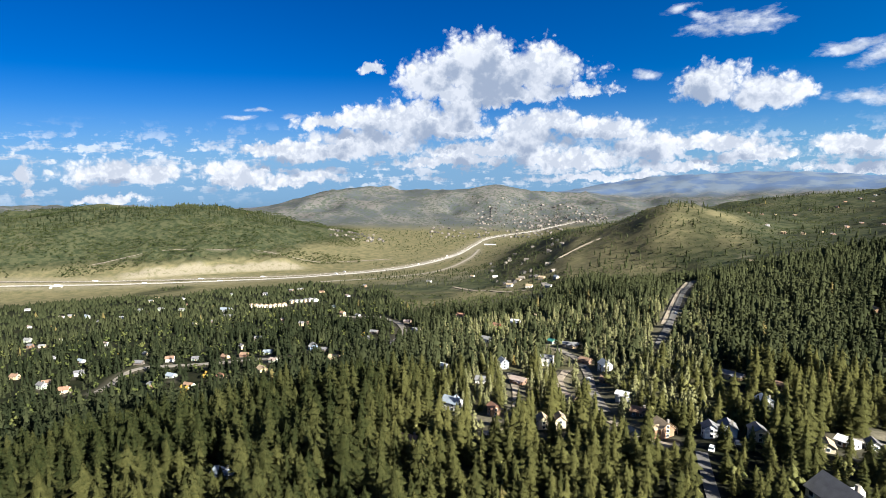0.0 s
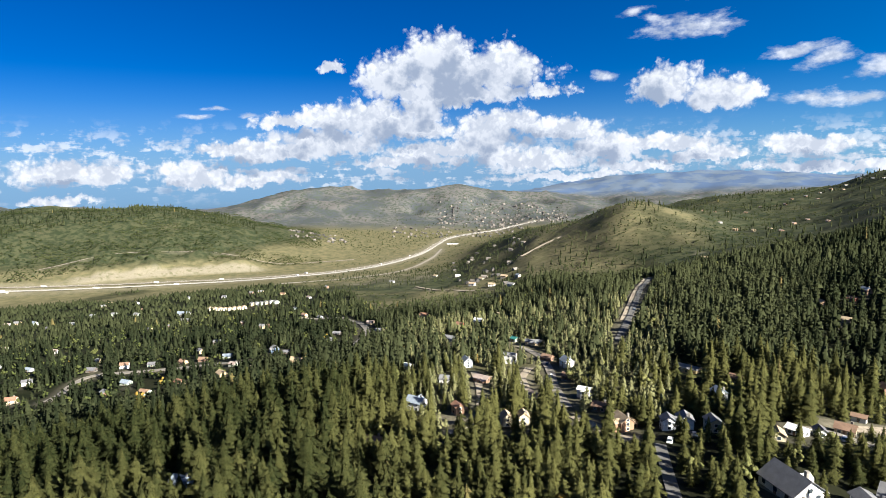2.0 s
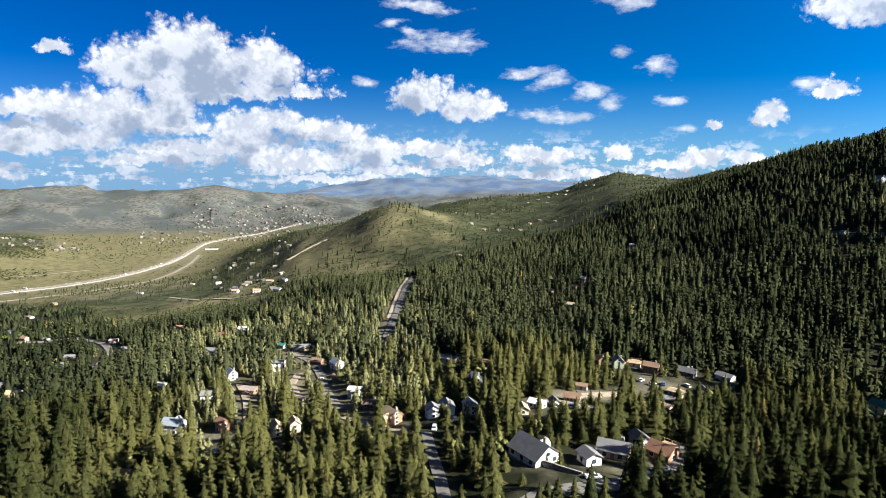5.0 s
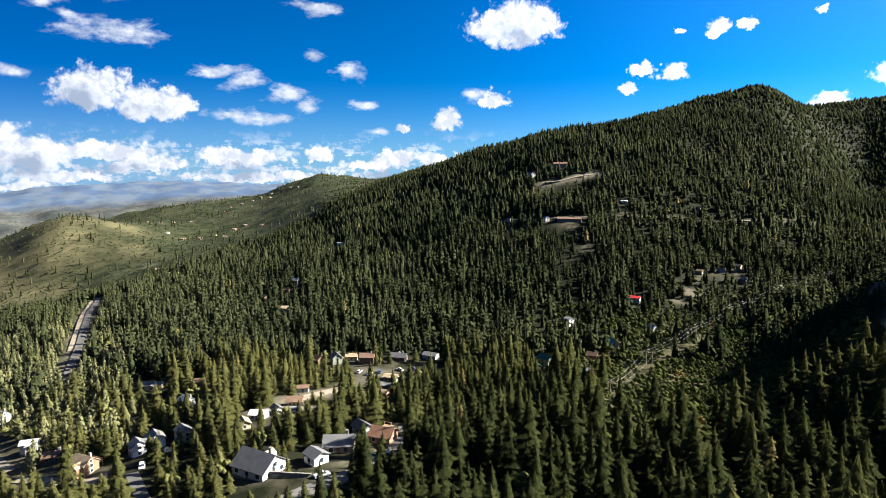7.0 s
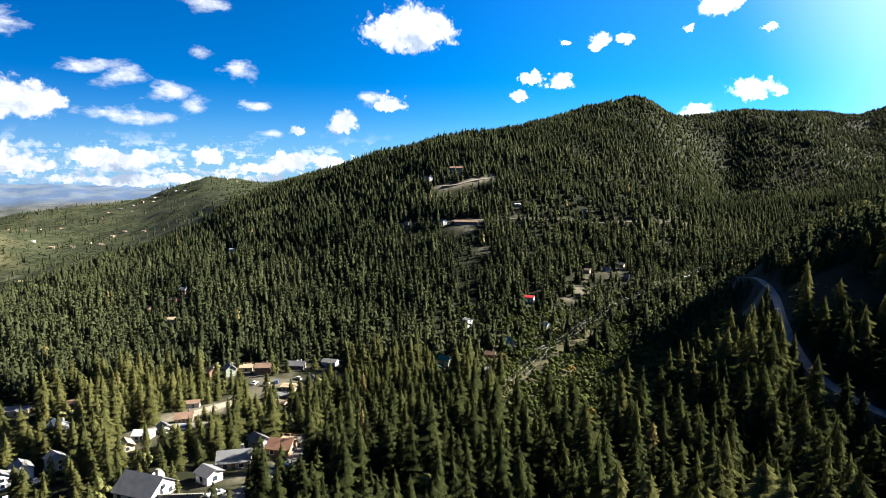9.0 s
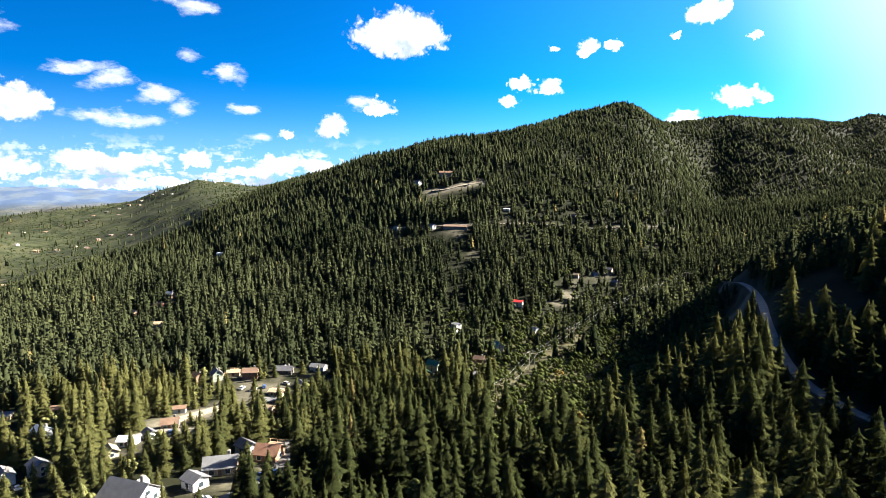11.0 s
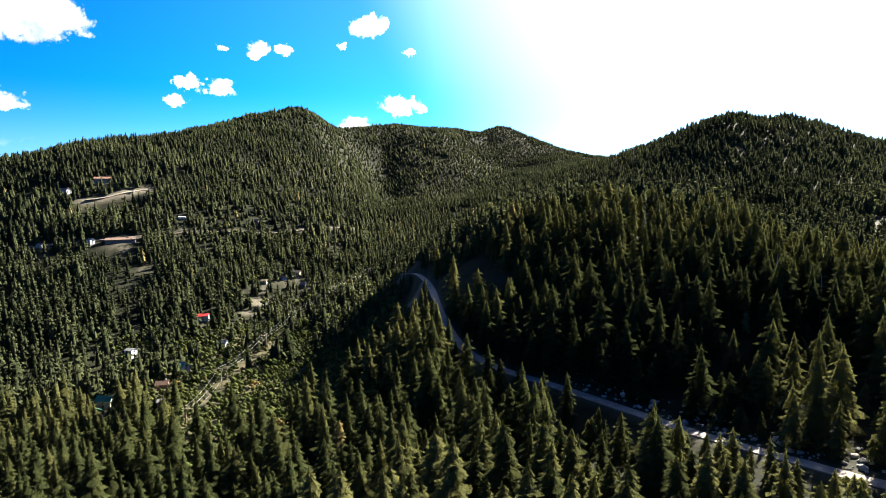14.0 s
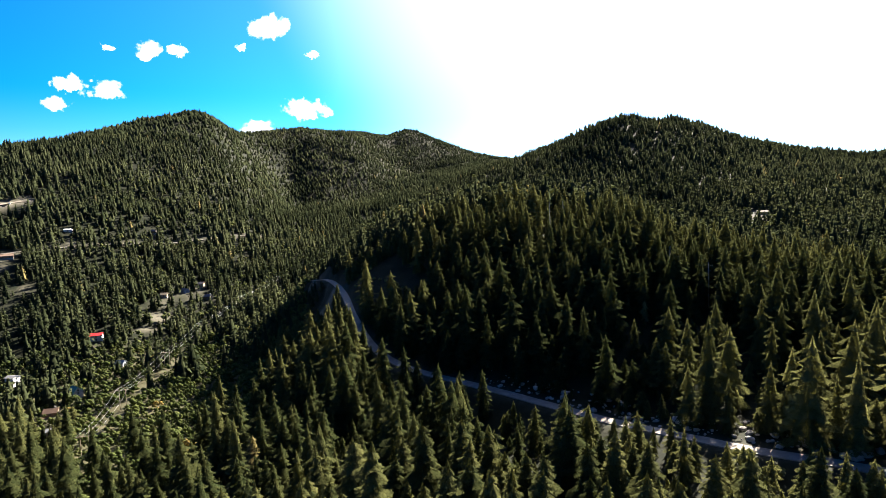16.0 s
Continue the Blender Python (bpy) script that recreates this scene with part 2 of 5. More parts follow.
bearing(-90, 37, 40, 36, 38, 46, 52, 30, 28, 52, 76, 272, 285, 120, 0, 0)
bearing(-95, 38, 42, 37, 42, 62, 72, 52, 44, 64, 92, 180, 312, 160, 50, 0)
bearing(-48, 33, 28, 18, 3, -7, -5, 8, 40, 84, 92, 74, 58, -10, -60, -60)
bearing(-88.5, 37, 39, 34, 31, 34, 38, 20, 27, 52, 74, 286, 250, 100, -30, -30)
bearing(-92, 38, 41, 36, 40, 53, 60, 39, 34, 56, 82, 252, 315, 130, 20, 0)
bearing(-97.5, 38, 42, 37, 47, 68, 76, 56, 52, 74, 108, 150, 330, 170, 60, 0)
bearing(-105, 38, 42, 40, 60, 80, 79, 64, 75, 122, 140, 165, 206, 160, 80, 0)
bearing(-119.5, 38, 43, 45, 63, 70, 62, 63, 108, 188, 185, 165, 150, 120, 80, 0)
bearing(-102, 38, 42, 38, 55, 78, 80, 62, 66, 100, 128, 165, 252, 165, 80, 0)
bearing(-110, 38, 43, 42, 66, 82, 77, 66, 90, 151, 160, 165, 170, 140, 80, 0)
bearing(-117, 38, 43, 44, 66, 76, 66, 62, 106, 198, 185, 170, 150, 120, 80, 0)
bearing(-122, 38, 44, 47, 60, 63, 57, 64, 110, 189, 180, 160, 150, 120, 80, 0)
bearing(-128, 38, 44, 48, 57, 57, 53, 66, 98, 147, 148, 135, 120, 100, 60, 0)
bearing(-135, 38, 44, 49, 53, 50, 50, 62, 88, 120, 122, 115, 110, 100, 60, 0)
bearing(-155, 37, 44, 52, 58, 62, 70, 80, 95, 110, 115, 110, 100, 80, 50, 0)


def hermite(v, f):
    """Smooth values between the rows of v at the fractional row f."""
    i = np.clip(np.floor(f).astype(int), 0, len(v) - 2)
    s = f - i
    a, b = v[i], v[i + 1]
    before, after = v[np.maximum(i - 1, 0)], v[np.minimum(i + 2, len(v) - 1)]
    s = s.reshape(s.shape + (1,) * (a.ndim - s.ndim))
    da, db = (b - before) * 0.5, (after - a) * 0.5
    return a + s * (da + s * (3 * (b - a) - 2 * da - db + s * (2 * (a - b) + da + db)))


def relief_table():
    """The bearings' heights on an even net: a row each degree, ten columns a ring."""
    heads = sorted(BEARINGS)
    heads = [h - 360 for h in heads[-3:]] + heads + [h + 360 for h in heads[:3]]
    rows = np.array([BEARINGS[(h + 180) % 360 - 180 if (h + 180) % 360 != 0 else 180] for h in heads], float)
    f = np.interp(np.arange(-181, 182), heads, np.arange(len(heads)))
    turns = hermite(rows, f)
    g = np.linspace(0, len(RADII) - 1, (len(RADII) - 1) * 10 + 1)
    return hermite(turns.T.copy(), g).T


RELIEF = relief_table()
LATTICE = np.random.RandomState(5).rand(257, 257)
LATTICE[256], LATTICE[:, 256] = LATTICE[0], LATTICE[:, 0]


def value_noise(x, y):
    x, y = np.asarray(x, float), np.asarray(y, float)
    i, j = np.floor(x).astype(int), np.floor(y).astype(int)
    s, t = x - i, y - j
    s, t = s * s * (3 - 2 * s), t * t * (3 - 2 * t)
    i, j = i % 256, j % 256
    return (LATTICE[i, j] * (1 - s) + LATTICE[i + 1, j] * s) * (1 - t) + (LATTICE[i, j + 1] * (1 - s) + LATTICE[i + 1, j + 1] * s) * t - 0.5


def fbm(x, y, octaves=4):
    return sum(value_noise(x * 2**k + 17.3 * k, y * 2**k + 9.1 * k) * 0.5**k for k in range(octaves))


def polar(x, y):
    return plan_bearing(np.degrees(np.arctan2(-x, y))), np.hypot(x, y)


def spot(heading, r):
    a = np.radians(eased(heading))
    return -np.sin(a) * r, np.cos(a) * r


CARVES = []      # (points x, y, z along a road; half width)


def natural(x, y):
    """The height of the untouched ground at a place."""
    x, y = np.asarray(x, float), np.asarray(y, float)
    a, r = polar(x, y)
    col = np.interp(r, RADII, np.arange(len(RADII))) * 10
    row = a + 181
    i, j = np.clip(np.floor(row).astype(int), 0, RELIEF.shape[0] - 2), np.clip(np.floor(col).astype(int), 0, RELIEF.shape[1] - 2)
    s, t = row - i, col - j
    z = (RELIEF[i, j] * (1 - s) + RELIEF[i + 1, j] * s) * (1 - t) + (RELIEF[i, j + 1] * (1 - s) + RELIEF[i + 1, j + 1] * s) * t
    k = np.clip(r / 48, 0, 1)
    z = 36 + (z - 36) * k * k * (3 - 2 * k)
    hills = np.clip((r - 2150) / 600, 0, 1) * np.clip((np.abs(a + 2) < 60) * 1.0, 0, 1)
    gullies = (0.25 - np.abs(fbm(x / 420, y / 420, 4))) * np.where(r > 4100, 34, np.where(r > 2850, 120, 55)) * hills * np.clip((z + 225) / 60, 0, 1)
    bank = 24 * np.clip((r - 2035) / 45, 0, 1) * np.clip((2600 - r) / 400, 0, 1) * np.clip((a - 13) / 2, 0, 1) * np.clip((31 - a) / 4, 0, 1)
    z = z + bank * (1 + fbm(x / 40, y / 40, 3) * 0.9)
    return z + fbm(x / 60, y / 60, 3) * np.clip(r / 120, 0, 1) * (2.5 + np.clip(r / 1000, 0, 3) * 4) * np.clip((z + 235) / 40, 0.1, 1) + gullies


def along(line, x, y):
    """How far places lie from a line, and the height of its nearest point."""
    best, height = np.full(x.shape, 1e9), np.zeros(x.shape)
    for (ax, ay, az), (bx, by, bz) in zip(line, line[1:]):
        dx, dy = bx - ax, by - ay
        s = np.clip(((x - ax) * dx + (y - ay) * dy) / max(dx * dx + dy * dy, 1e-6), 0, 1)
        d = np.hypot(x - ax - s * dx, y - ay - s * dy)
        height = np.where(d < best, az + s * (bz - az), height)
        best = np.minimum(best, d)
    return best, height


def ground(x, y):
    """The height of the ground at a place, with the roads' beds cut into it."""
    x, y = np.asarray(x, float), np.asarray(y, float)
    z = natural(x, y)
    for line, half in CARVES:
        reach = half * 2.6
        near = (x > line[:, 0].min() - reach) & (x < line[:, 0].max() + reach) & (y > line[:, 1].min() - reach) & (y < line[:, 1].max() + reach)
        if not near.any():
            continue
        d, h = along(line, x[near] if x.ndim else x, y[near] if y.ndim else y)
        k = np.clip((reach - d) / (reach - half * 1.3), 0, 1)
        k = k * k * (3 - 2 * k)
        if x.ndim:
            z[near] = z[near] * (1 - k) + h * k
        else:
            z = z * (1 - k) + h * k
    return z


def drop(heading, r):
    x, y = spot(heading, r)
    return Vector((float(x), float(y), float(ground(x, y))))


# ---------------------------------------------------------------- materials
def material(name, rough=0.85):
    m = bpy.data.materials.new(name)
    m.use_nodes = True
    m.node_tree.nodes.clear()
    n = Nodes(m.node_tree)
    shader = n.add("ShaderNodeBsdfPrincipled")
    n.put(shader.inputs["Roughness"], rough)
    if rough > 0.8:
        n.put(shader.inputs["Specular IOR Level"], 0.15)
    n.put(n.add("ShaderNodeOutputMaterial").inputs[0], shader.outputs[0])
    return m, n, shader


def bump(n, shader, height, strength=0.4, distance=0.1):
    node = n.add("ShaderNodeBump")
    n.put(node.inputs["Strength"], strength)
    n.put(node.inputs["Distance"], distance)
    n.put(node.inputs["Height"], height)
    n.put(shader.inputs["Normal"], node.outputs[0])


def attribute(n, name):
    node = n.add("ShaderNodeAttribute")
    node.attribute_name = name
    return node.outputs["Fac"]


def weathered(name, colour, rough=0.8, scale=1.2, spread=0.25, relief=0.02):
    """A plain painted or mineral surface with grain and patchy wear."""
    m, n, shader = material(name, rough)
    place = n.add("ShaderNodeNewGeometry").outputs["Position"]
    coarse, grain = n.noise(place, scale * 0.4, 4.0), n.noise(place, scale * 9, 3.0)
    mottle = n.math("ADD", n.math("MULTIPLY", coarse, 0.65), n.math("MULTIPLY", grain, 0.35))
    lo, hi = tuple(c * (1 - spread) for c in colour), tuple(min(1, c * (1 + spread)) for c in colour)
    n.put(shader.inputs["Base Color"], n.mix(n.step(mottle, 0.3, 0.7), lo, hi))
    bump(n, shader, grain, 0.5, relief)
    return m


def land_material():
    """Forest floor, dry grass, brush and bare earth, by what grows where; haze is tinted into the far ground."""
    m, n, shader = material("land", 0.95)
    n.put(shader.inputs["Specular IOR Level"], 0.05)
    place = n.add("ShaderNodeNewGeometry").outputs["Position"]
    big, mid, fine = n.noise(place, 0.006, 5.0), n.noise(place, 0.05, 5.0, 0.6), n.noise(place, 0.6, 4.0, 0.65)
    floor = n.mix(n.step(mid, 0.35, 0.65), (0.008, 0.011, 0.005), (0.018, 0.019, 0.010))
    grass = n.mix(n.step(n.math("ADD", n.math("MULTIPLY", mid, 0.6), n.math("MULTIPLY", fine, 0.4)), 0.35, 0.65), (0.07, 0.07, 0.037), (0.14, 0.122, 0.07))
    brush = n.mix(n.step(mid, 0.4, 0.6), (0.023, 0.031, 0.016), (0.052, 0.056, 0.03))
    brush = n.mix(n.step(n.math("ADD", n.math("MULTIPLY", big, 0.5), n.math("MULTIPLY", fine, 0.5)), 0.54, 0.66), brush, (0.095, 0.086, 0.052))
    gullied = n.noise(n.vmath("MULTIPLY", place, (1.0, 1.0, 0.12)), 0.09, 5.0, 0.6)
    earth = n.mix(n.step(fine, 0.3, 0.7), (0.13, 0.115, 0.088), (0.21, 0.185, 0.145))
    earth = n.mix(n.step(gullied, 0.52, 0.66), earth, (0.1, 0.095, 0.06))
    # aerial haze painted into the ground colour: greyed ranges, then blue distance
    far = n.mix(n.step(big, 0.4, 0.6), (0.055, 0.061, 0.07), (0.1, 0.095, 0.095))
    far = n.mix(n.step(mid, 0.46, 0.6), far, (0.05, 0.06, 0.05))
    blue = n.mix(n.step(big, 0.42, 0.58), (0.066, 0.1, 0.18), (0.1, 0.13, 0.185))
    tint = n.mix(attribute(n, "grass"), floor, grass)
    tint = n.mix(attribute(n, "brush"), tint, brush)
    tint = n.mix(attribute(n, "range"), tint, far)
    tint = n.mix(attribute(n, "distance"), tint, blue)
    tint = n.mix(attribute(n, "earth"), tint, earth)
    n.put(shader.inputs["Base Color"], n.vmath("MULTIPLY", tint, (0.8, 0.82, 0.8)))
    bump(n, shader, n.math("ADD", fine, n.math("MULTIPLY", mid, 3.0)), 0.5, 0.4)
    return m


def leaf_material(name, dark, light, by_object=False, warm=None, lace=0.0):
    """Foliage: each tree its own tone, each clump a little of its own."""
    m, n, shader = material(name, 0.75)
    n.put(shader.inputs["Specular IOR Level"], 0.0)
    tone = n.add("ShaderNodeObjectInfo").outputs["Random"] if by_object else attribute(n, "tone")
    place = n.add("ShaderNodeNewGeometry").outputs["Position"]
    mottle = n.noise(place, 0.9, 3.0)
    mixed = n.mix(n.math("ADD", n.math("MULTIPLY", tone, 0.75), n.math("MULTIPLY", n.step(mottle, 0.3, 0.7), 0.25)), dark, light)
    if warm:
        mixed = n.mix(n.step(tone, 0.985, 0.998), mixed, warm)
    n.put(shader.inputs["Base Color"], mixed)
    bump(n, shader, n.noise(place, 5.0, 3.0), 0.6, 0.15)
    through_leaf = n.add("ShaderNodeBsdfTranslucent")
    n.put(through_leaf.inputs["Color"], n.vmath("MULTIPLY", mixed, (1.25, 1.2, 0.7)))
    both = n.add("ShaderNodeMixShader")
    n.put(both.inputs[0], 0.17)
    n.put(both.inputs[1], shader.outputs[0])
    n.put(both.inputs[2], through_leaf.outputs[0])
    out = [node for node in m.node_tree.nodes if node.bl_idname == "ShaderNodeOutputMaterial"][0]
    result = both.outputs[0]
    if lace:   # gaps between the sprays
        gap = n.add("ShaderNodeMixShader")
        n.put(gap.inputs[0], n.step(n.noise(place, 4.2, 4.0, 0.65), lace - 0.03, lace + 0.03))
        n.put(gap.inputs[1], n.add("ShaderNodeBsdfTransparent").outputs[0])
        n.put(gap.inputs[2], result)
        result = gap.outputs[0]
    n.put(out.inputs[0], result)
    return m


LAND = land_material()
NEEDLES = leaf_material("needles", (0.009, 0.013, 0.007), (0.044, 0.05, 0.024), warm=(0.1, 0.085, 0.035))
NEEDLES_OBJECT = leaf_material("needles_of_a_tree", (0.012, 0.017, 0.007), (0.076, 0.076, 0.027), True, lace=0.46)
NEEDLES_NEAR = leaf_material("needles_in_sprays", (0.012, 0.017, 0.007), (0.076, 0.076, 0.027), warm=(0.1, 0.085, 0.035), lace=0.46)
LEAVES_NEAR = leaf_material("leaves_in_sprays", (0.07, 0.08, 0.03), (0.155, 0.155, 0.062), warm=(0.2, 0.14, 0.035), lace=0.45)
LEAVES = leaf_material("leaves", (0.04, 0.052, 0.018), (0.1, 0.105, 0.038), warm=(0.2, 0.14, 0.035))
ASPENS = leaf_material("aspen_leaves", (0.055, 0.062, 0.03), (0.14, 0.14, 0.07), warm=(0.2, 0.15, 0.05), lace=0.44)
BRUSH = leaf_material("brush_leaves", (0.03, 0.042, 0.014), (0.085, 0.096, 0.032), warm=(0.16, 0.12, 0.04), lace=0.42)
SCRUB = leaf_material("scrub_leaves", (0.014, 0.022, 0.009), (0.05, 0.058, 0.024))
BARK = weathered("bark", (0.1, 0.075, 0.055), 0.95, 3.0, 0.4, 0.05)


# ---------------------------------------------------------------- the land
def within(v, low, high, soft):
    """1 between low and high, falling off over soft."""
    return np.clip((v - low) / soft + 0.5, 0, 1) * np.clip((high - v) / soft + 0.5, 0, 1)


def patchy(x, y, size, shift=0.0):
    return np.clip(0.5 + 2.2 * fbm(x / size + 31, y / size + 7, 4) + shift, 0, 1)


CLEARINGS = []   # (x, y, radius): no trees here
OPENINGS = []    # the same, with the ground left as it is
LANES = []       # (points of a line, half width, bareness): no trees here


def cover(x, y):
    """What grows at a place: shares of grass, brush, haze-tinted far range, haze-blue distance and bare earth, and of
    conifer wood.
    """
    a, r = polar(x, y)
    z = ground(x, y)
    edge = fbm(x / 220, y / 220, 3)
    rim = np.interp(a, [-180, -80, -47, -43, -38, -28, -21, -15, -11, -8, -3, 3, 6, 14, 24, 37, 60, 180],
                    [2900, 2900, 2300, 1350, 1080, 930, 800, 800, 760, 640, 640, 760, 1300, 1600, 1750, 1750, 1600, 1200])
    wood = np.clip((rim * (1 + 0.22 * edge) - r) / (0.06 * rim) + 0.5, 0, 1)
    open_ground = 1 - wood
    valley = within(r, 700, 3400, 300) * open_ground * np.clip((-195 - z) / 25, 0, 1)
    meadow = within(a, -9, 9, 3) * within(r, 760, 1350, 120) * np.clip(0.5 + fbm(x / 160, y / 160, 3) * 2.0, 0, 1)
    hill_meadow = within(a, -27, -6, 2) * within(r, 1000, 1900, 150) * patchy(x, y, 240, 0.35)
    glade = within(a, -86, -62, 3) * within(r, 180, 430, 40) * 0.6 + within(a, -24, -2, 3) * within(r, 230, 520, 40) * 0.6
    grass = np.clip(np.clip(valley + meadow + hill_meadow, 0, 1) * open_ground + glade, 0, 1)
    brush = open_ground * np.clip(1 - grass, 0, 1)
    # where the painted haze sets in, by distance from the origin
    hazed_ranges = np.clip((r - 2950) / 250, 0, 1)
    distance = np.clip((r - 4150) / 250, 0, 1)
    return grass, brush, hazed_ranges, distance, wood


def clear_of(x, y, margin=0.0):
    """True where no house, yard or road lies."""
    free = np.ones(len(x), bool)
    for cx, cy, radius in CLEARINGS + OPENINGS:
        free &= (x - cx) ** 2 + (y - cy) ** 2 > (radius + margin) ** 2
    for line, half, _ in LANES:
        free &= along(line, x, y)[0] > half + margin
    return free


def make_land():
    heads = np.r_[np.arange(-180, -146, 3.0), np.arange(-146, 46, 0.5), np.arange(46, 180, 3.0)]
    rings = np.r_[0.5, np.geomspace(14, 2000, 280), np.arange(2008, 2120, 7), np.arange(2126, 2210, 16), np.geomspace(2220, 4950, 55)]
    a, r = np.meshgrid(heads, rings)
    x, y = spot(a.ravel(), r.ravel())
    z = ground(x, y)
    w, h = len(heads), len(rings)
    i = np.arange(h - 1)[:, None] * w + np.arange(w)[None]
    j = np.arange(h - 1)[:, None] * w + (np.arange(w)[None] + 1) % w
    faces = np.stack([i, i + w, j + w, j], -1).reshape(-1, 4)
    mesh = bpy.data.meshes.new("ground")
    mesh.from_pydata(np.stack([x, y, z], -1), [], faces[:, ::-1].tolist() + [list(range(w))])
    grass, brush, hazed_ranges, distance, wood = cover(x, y)
    earth = np.zeros(len(x))
    for line, half, bare in LANES:
        earth = np.maximum(earth, np.clip(1.7 - along(line, x, y)[0] / half, 0, 1) * bare)
    a, r = polar(x, y)
    earth = np.maximum(earth, within(a, 13.5, 29, 1.5) * within(r, 2036, 2072, 9) * 0.9)
    earth = np.maximum(earth, within(a, -4, 6, 3) * within(r, 1450, 1800, 120) * patchy(x, y, 60, -0.1) * 0.6)
    for cx, cy, radius in CLEARINGS:
        d = np.hypot(x - cx, y - cy)
        earth = np.maximum(earth, np.clip(1.5 - d / radius, 0, 1) * patchy(x, y, 14, 0.0) * 0.6)
    for name, values in (("grass", grass), ("brush", brush), ("range", hazed_ranges), ("distance", distance), ("earth", earth)):
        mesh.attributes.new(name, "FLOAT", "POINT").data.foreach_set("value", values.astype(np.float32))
    mesh.polygons.foreach_set("use_smooth", np.ones(len(mesh.polygons), bool))
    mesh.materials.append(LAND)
    return tagged(new("ground", mesh), "wooded slopes, dry meadows and brush-covered hills", "ground", kind="structure")


# ---------------------------------------------------------------- trees
def skirt_tree(rng, layers, points, height=1.0, width=0.22, ragged=0.5, bottom=0.08):
    """A conifer of ragged, drooping skirts of boughs; returns places and triangles."""
    places, tris = [], []
    lean = rng.uniform(-0.02, 0.02, 2)
    for k in range(layers):
        u = k / max(layers - 1, 1)
        low = bottom + (0.97 - bottom) * u**0.92 * (1 - 0.6 / layers)
        high = min(1.0, low + (1.9 / layers) * (1 - 0.35 * u) + 0.05)
        radius = width * (1 - u) ** 0.58 * (0.82 + 0.34 * rng.rand()) + 0.014
        if k == 0:
            radius *= 0.85
        cx, cy = lean * low + rng.uniform(-0.008, 0.008, 2)
        start = len(places)
        places.append((cx, cy, high * height))
        turn = rng.rand() * 6.3
        for p in range(points * 2):
            tip = p % 2 == 0
            ang = turn + (p + rng.uniform(-0.3, 0.3)) * math.pi / points
            rad = radius * (rng.uniform(1 - ragged, 1.12) if tip else rng.uniform(0.38, 0.6))
            fall = (0.02 + 0.02 * rng.rand()) if tip else -0.03
            places.append((cx + math.cos(ang) * rad, cy + math.sin(ang) * rad, (low - fall * (1 - 0.5 * u)) * height))
        for p in range(points * 2):
            tris.append((start, start + 1 + p, start + 1 + (p + 1) % (points * 2)))
    return np.array(places), np.array(tris)


def clump_tree(rng, blobs, spread=0.38, low=0.2):
    """A round-headed broadleaf or shrub: many small ragged clumps."""
    places, tris = [], []
    for _ in range(blobs):
        v = rng.normal(size=3)
        v *= rng.uniform(0.5, 1.0) / np.linalg.norm(v)
        c = np.array([v[0] * spread, v[1] * spread, low + (1 - low) * (0.5 + 0.5 * v[2]) * 0.9])
        size = spread * rng.uniform(0.32, 0.58)
        start = len(places)
        ring = rng.rand() * 6.3
        places.append(c + (0, 0, size * rng.uniform(0.7, 1.0)))
        for p in range(5):
            ang = ring + p * 1.2566
            places.append(c + (math.cos(ang) * size * rng.uniform(0.7, 1.25), math.sin(ang) * size * rng.uniform(0.7, 1.25), rng.uniform(-0.3, 0.2) * size))
        places.append(c + (0, 0, -size * 0.7))
        for p in range(5):
            q = (p + 1) % 5
            tris.append((start, start + 1 + p, start + 1 + q))
            tris.append((start + 6, start + 1 + q, start + 1 + p))
    return np.array(places), np.array(tris)


def scatter(rng, inner, outer, left, right, gap):
    """Uneven places in a sector of the plan, about gap metres apart."""
    ax = [spot(np.linspace(right, left, 90), r) for r in (inner, outer)]
    xs, ys = np.r_[ax[0][0], ax[1][0]], np.r_[ax[0][1], ax[1][1]]
    gx, gy = np.meshgrid(np.arange(xs.min(), xs.max(), gap), np.arange(ys.min(), ys.max(), gap))
    x = gx.ravel() + rng.uniform(-0.48, 0.48, gx.size) * gap
    y = gy.ravel() + rng.uniform(-0.48, 0.48, gx.size) * gap
    a, r = polar(x, y)
    keep = (r >= inner) & (r < outer) & (a >= right) & (a <= left)
    return x[keep], y[keep]


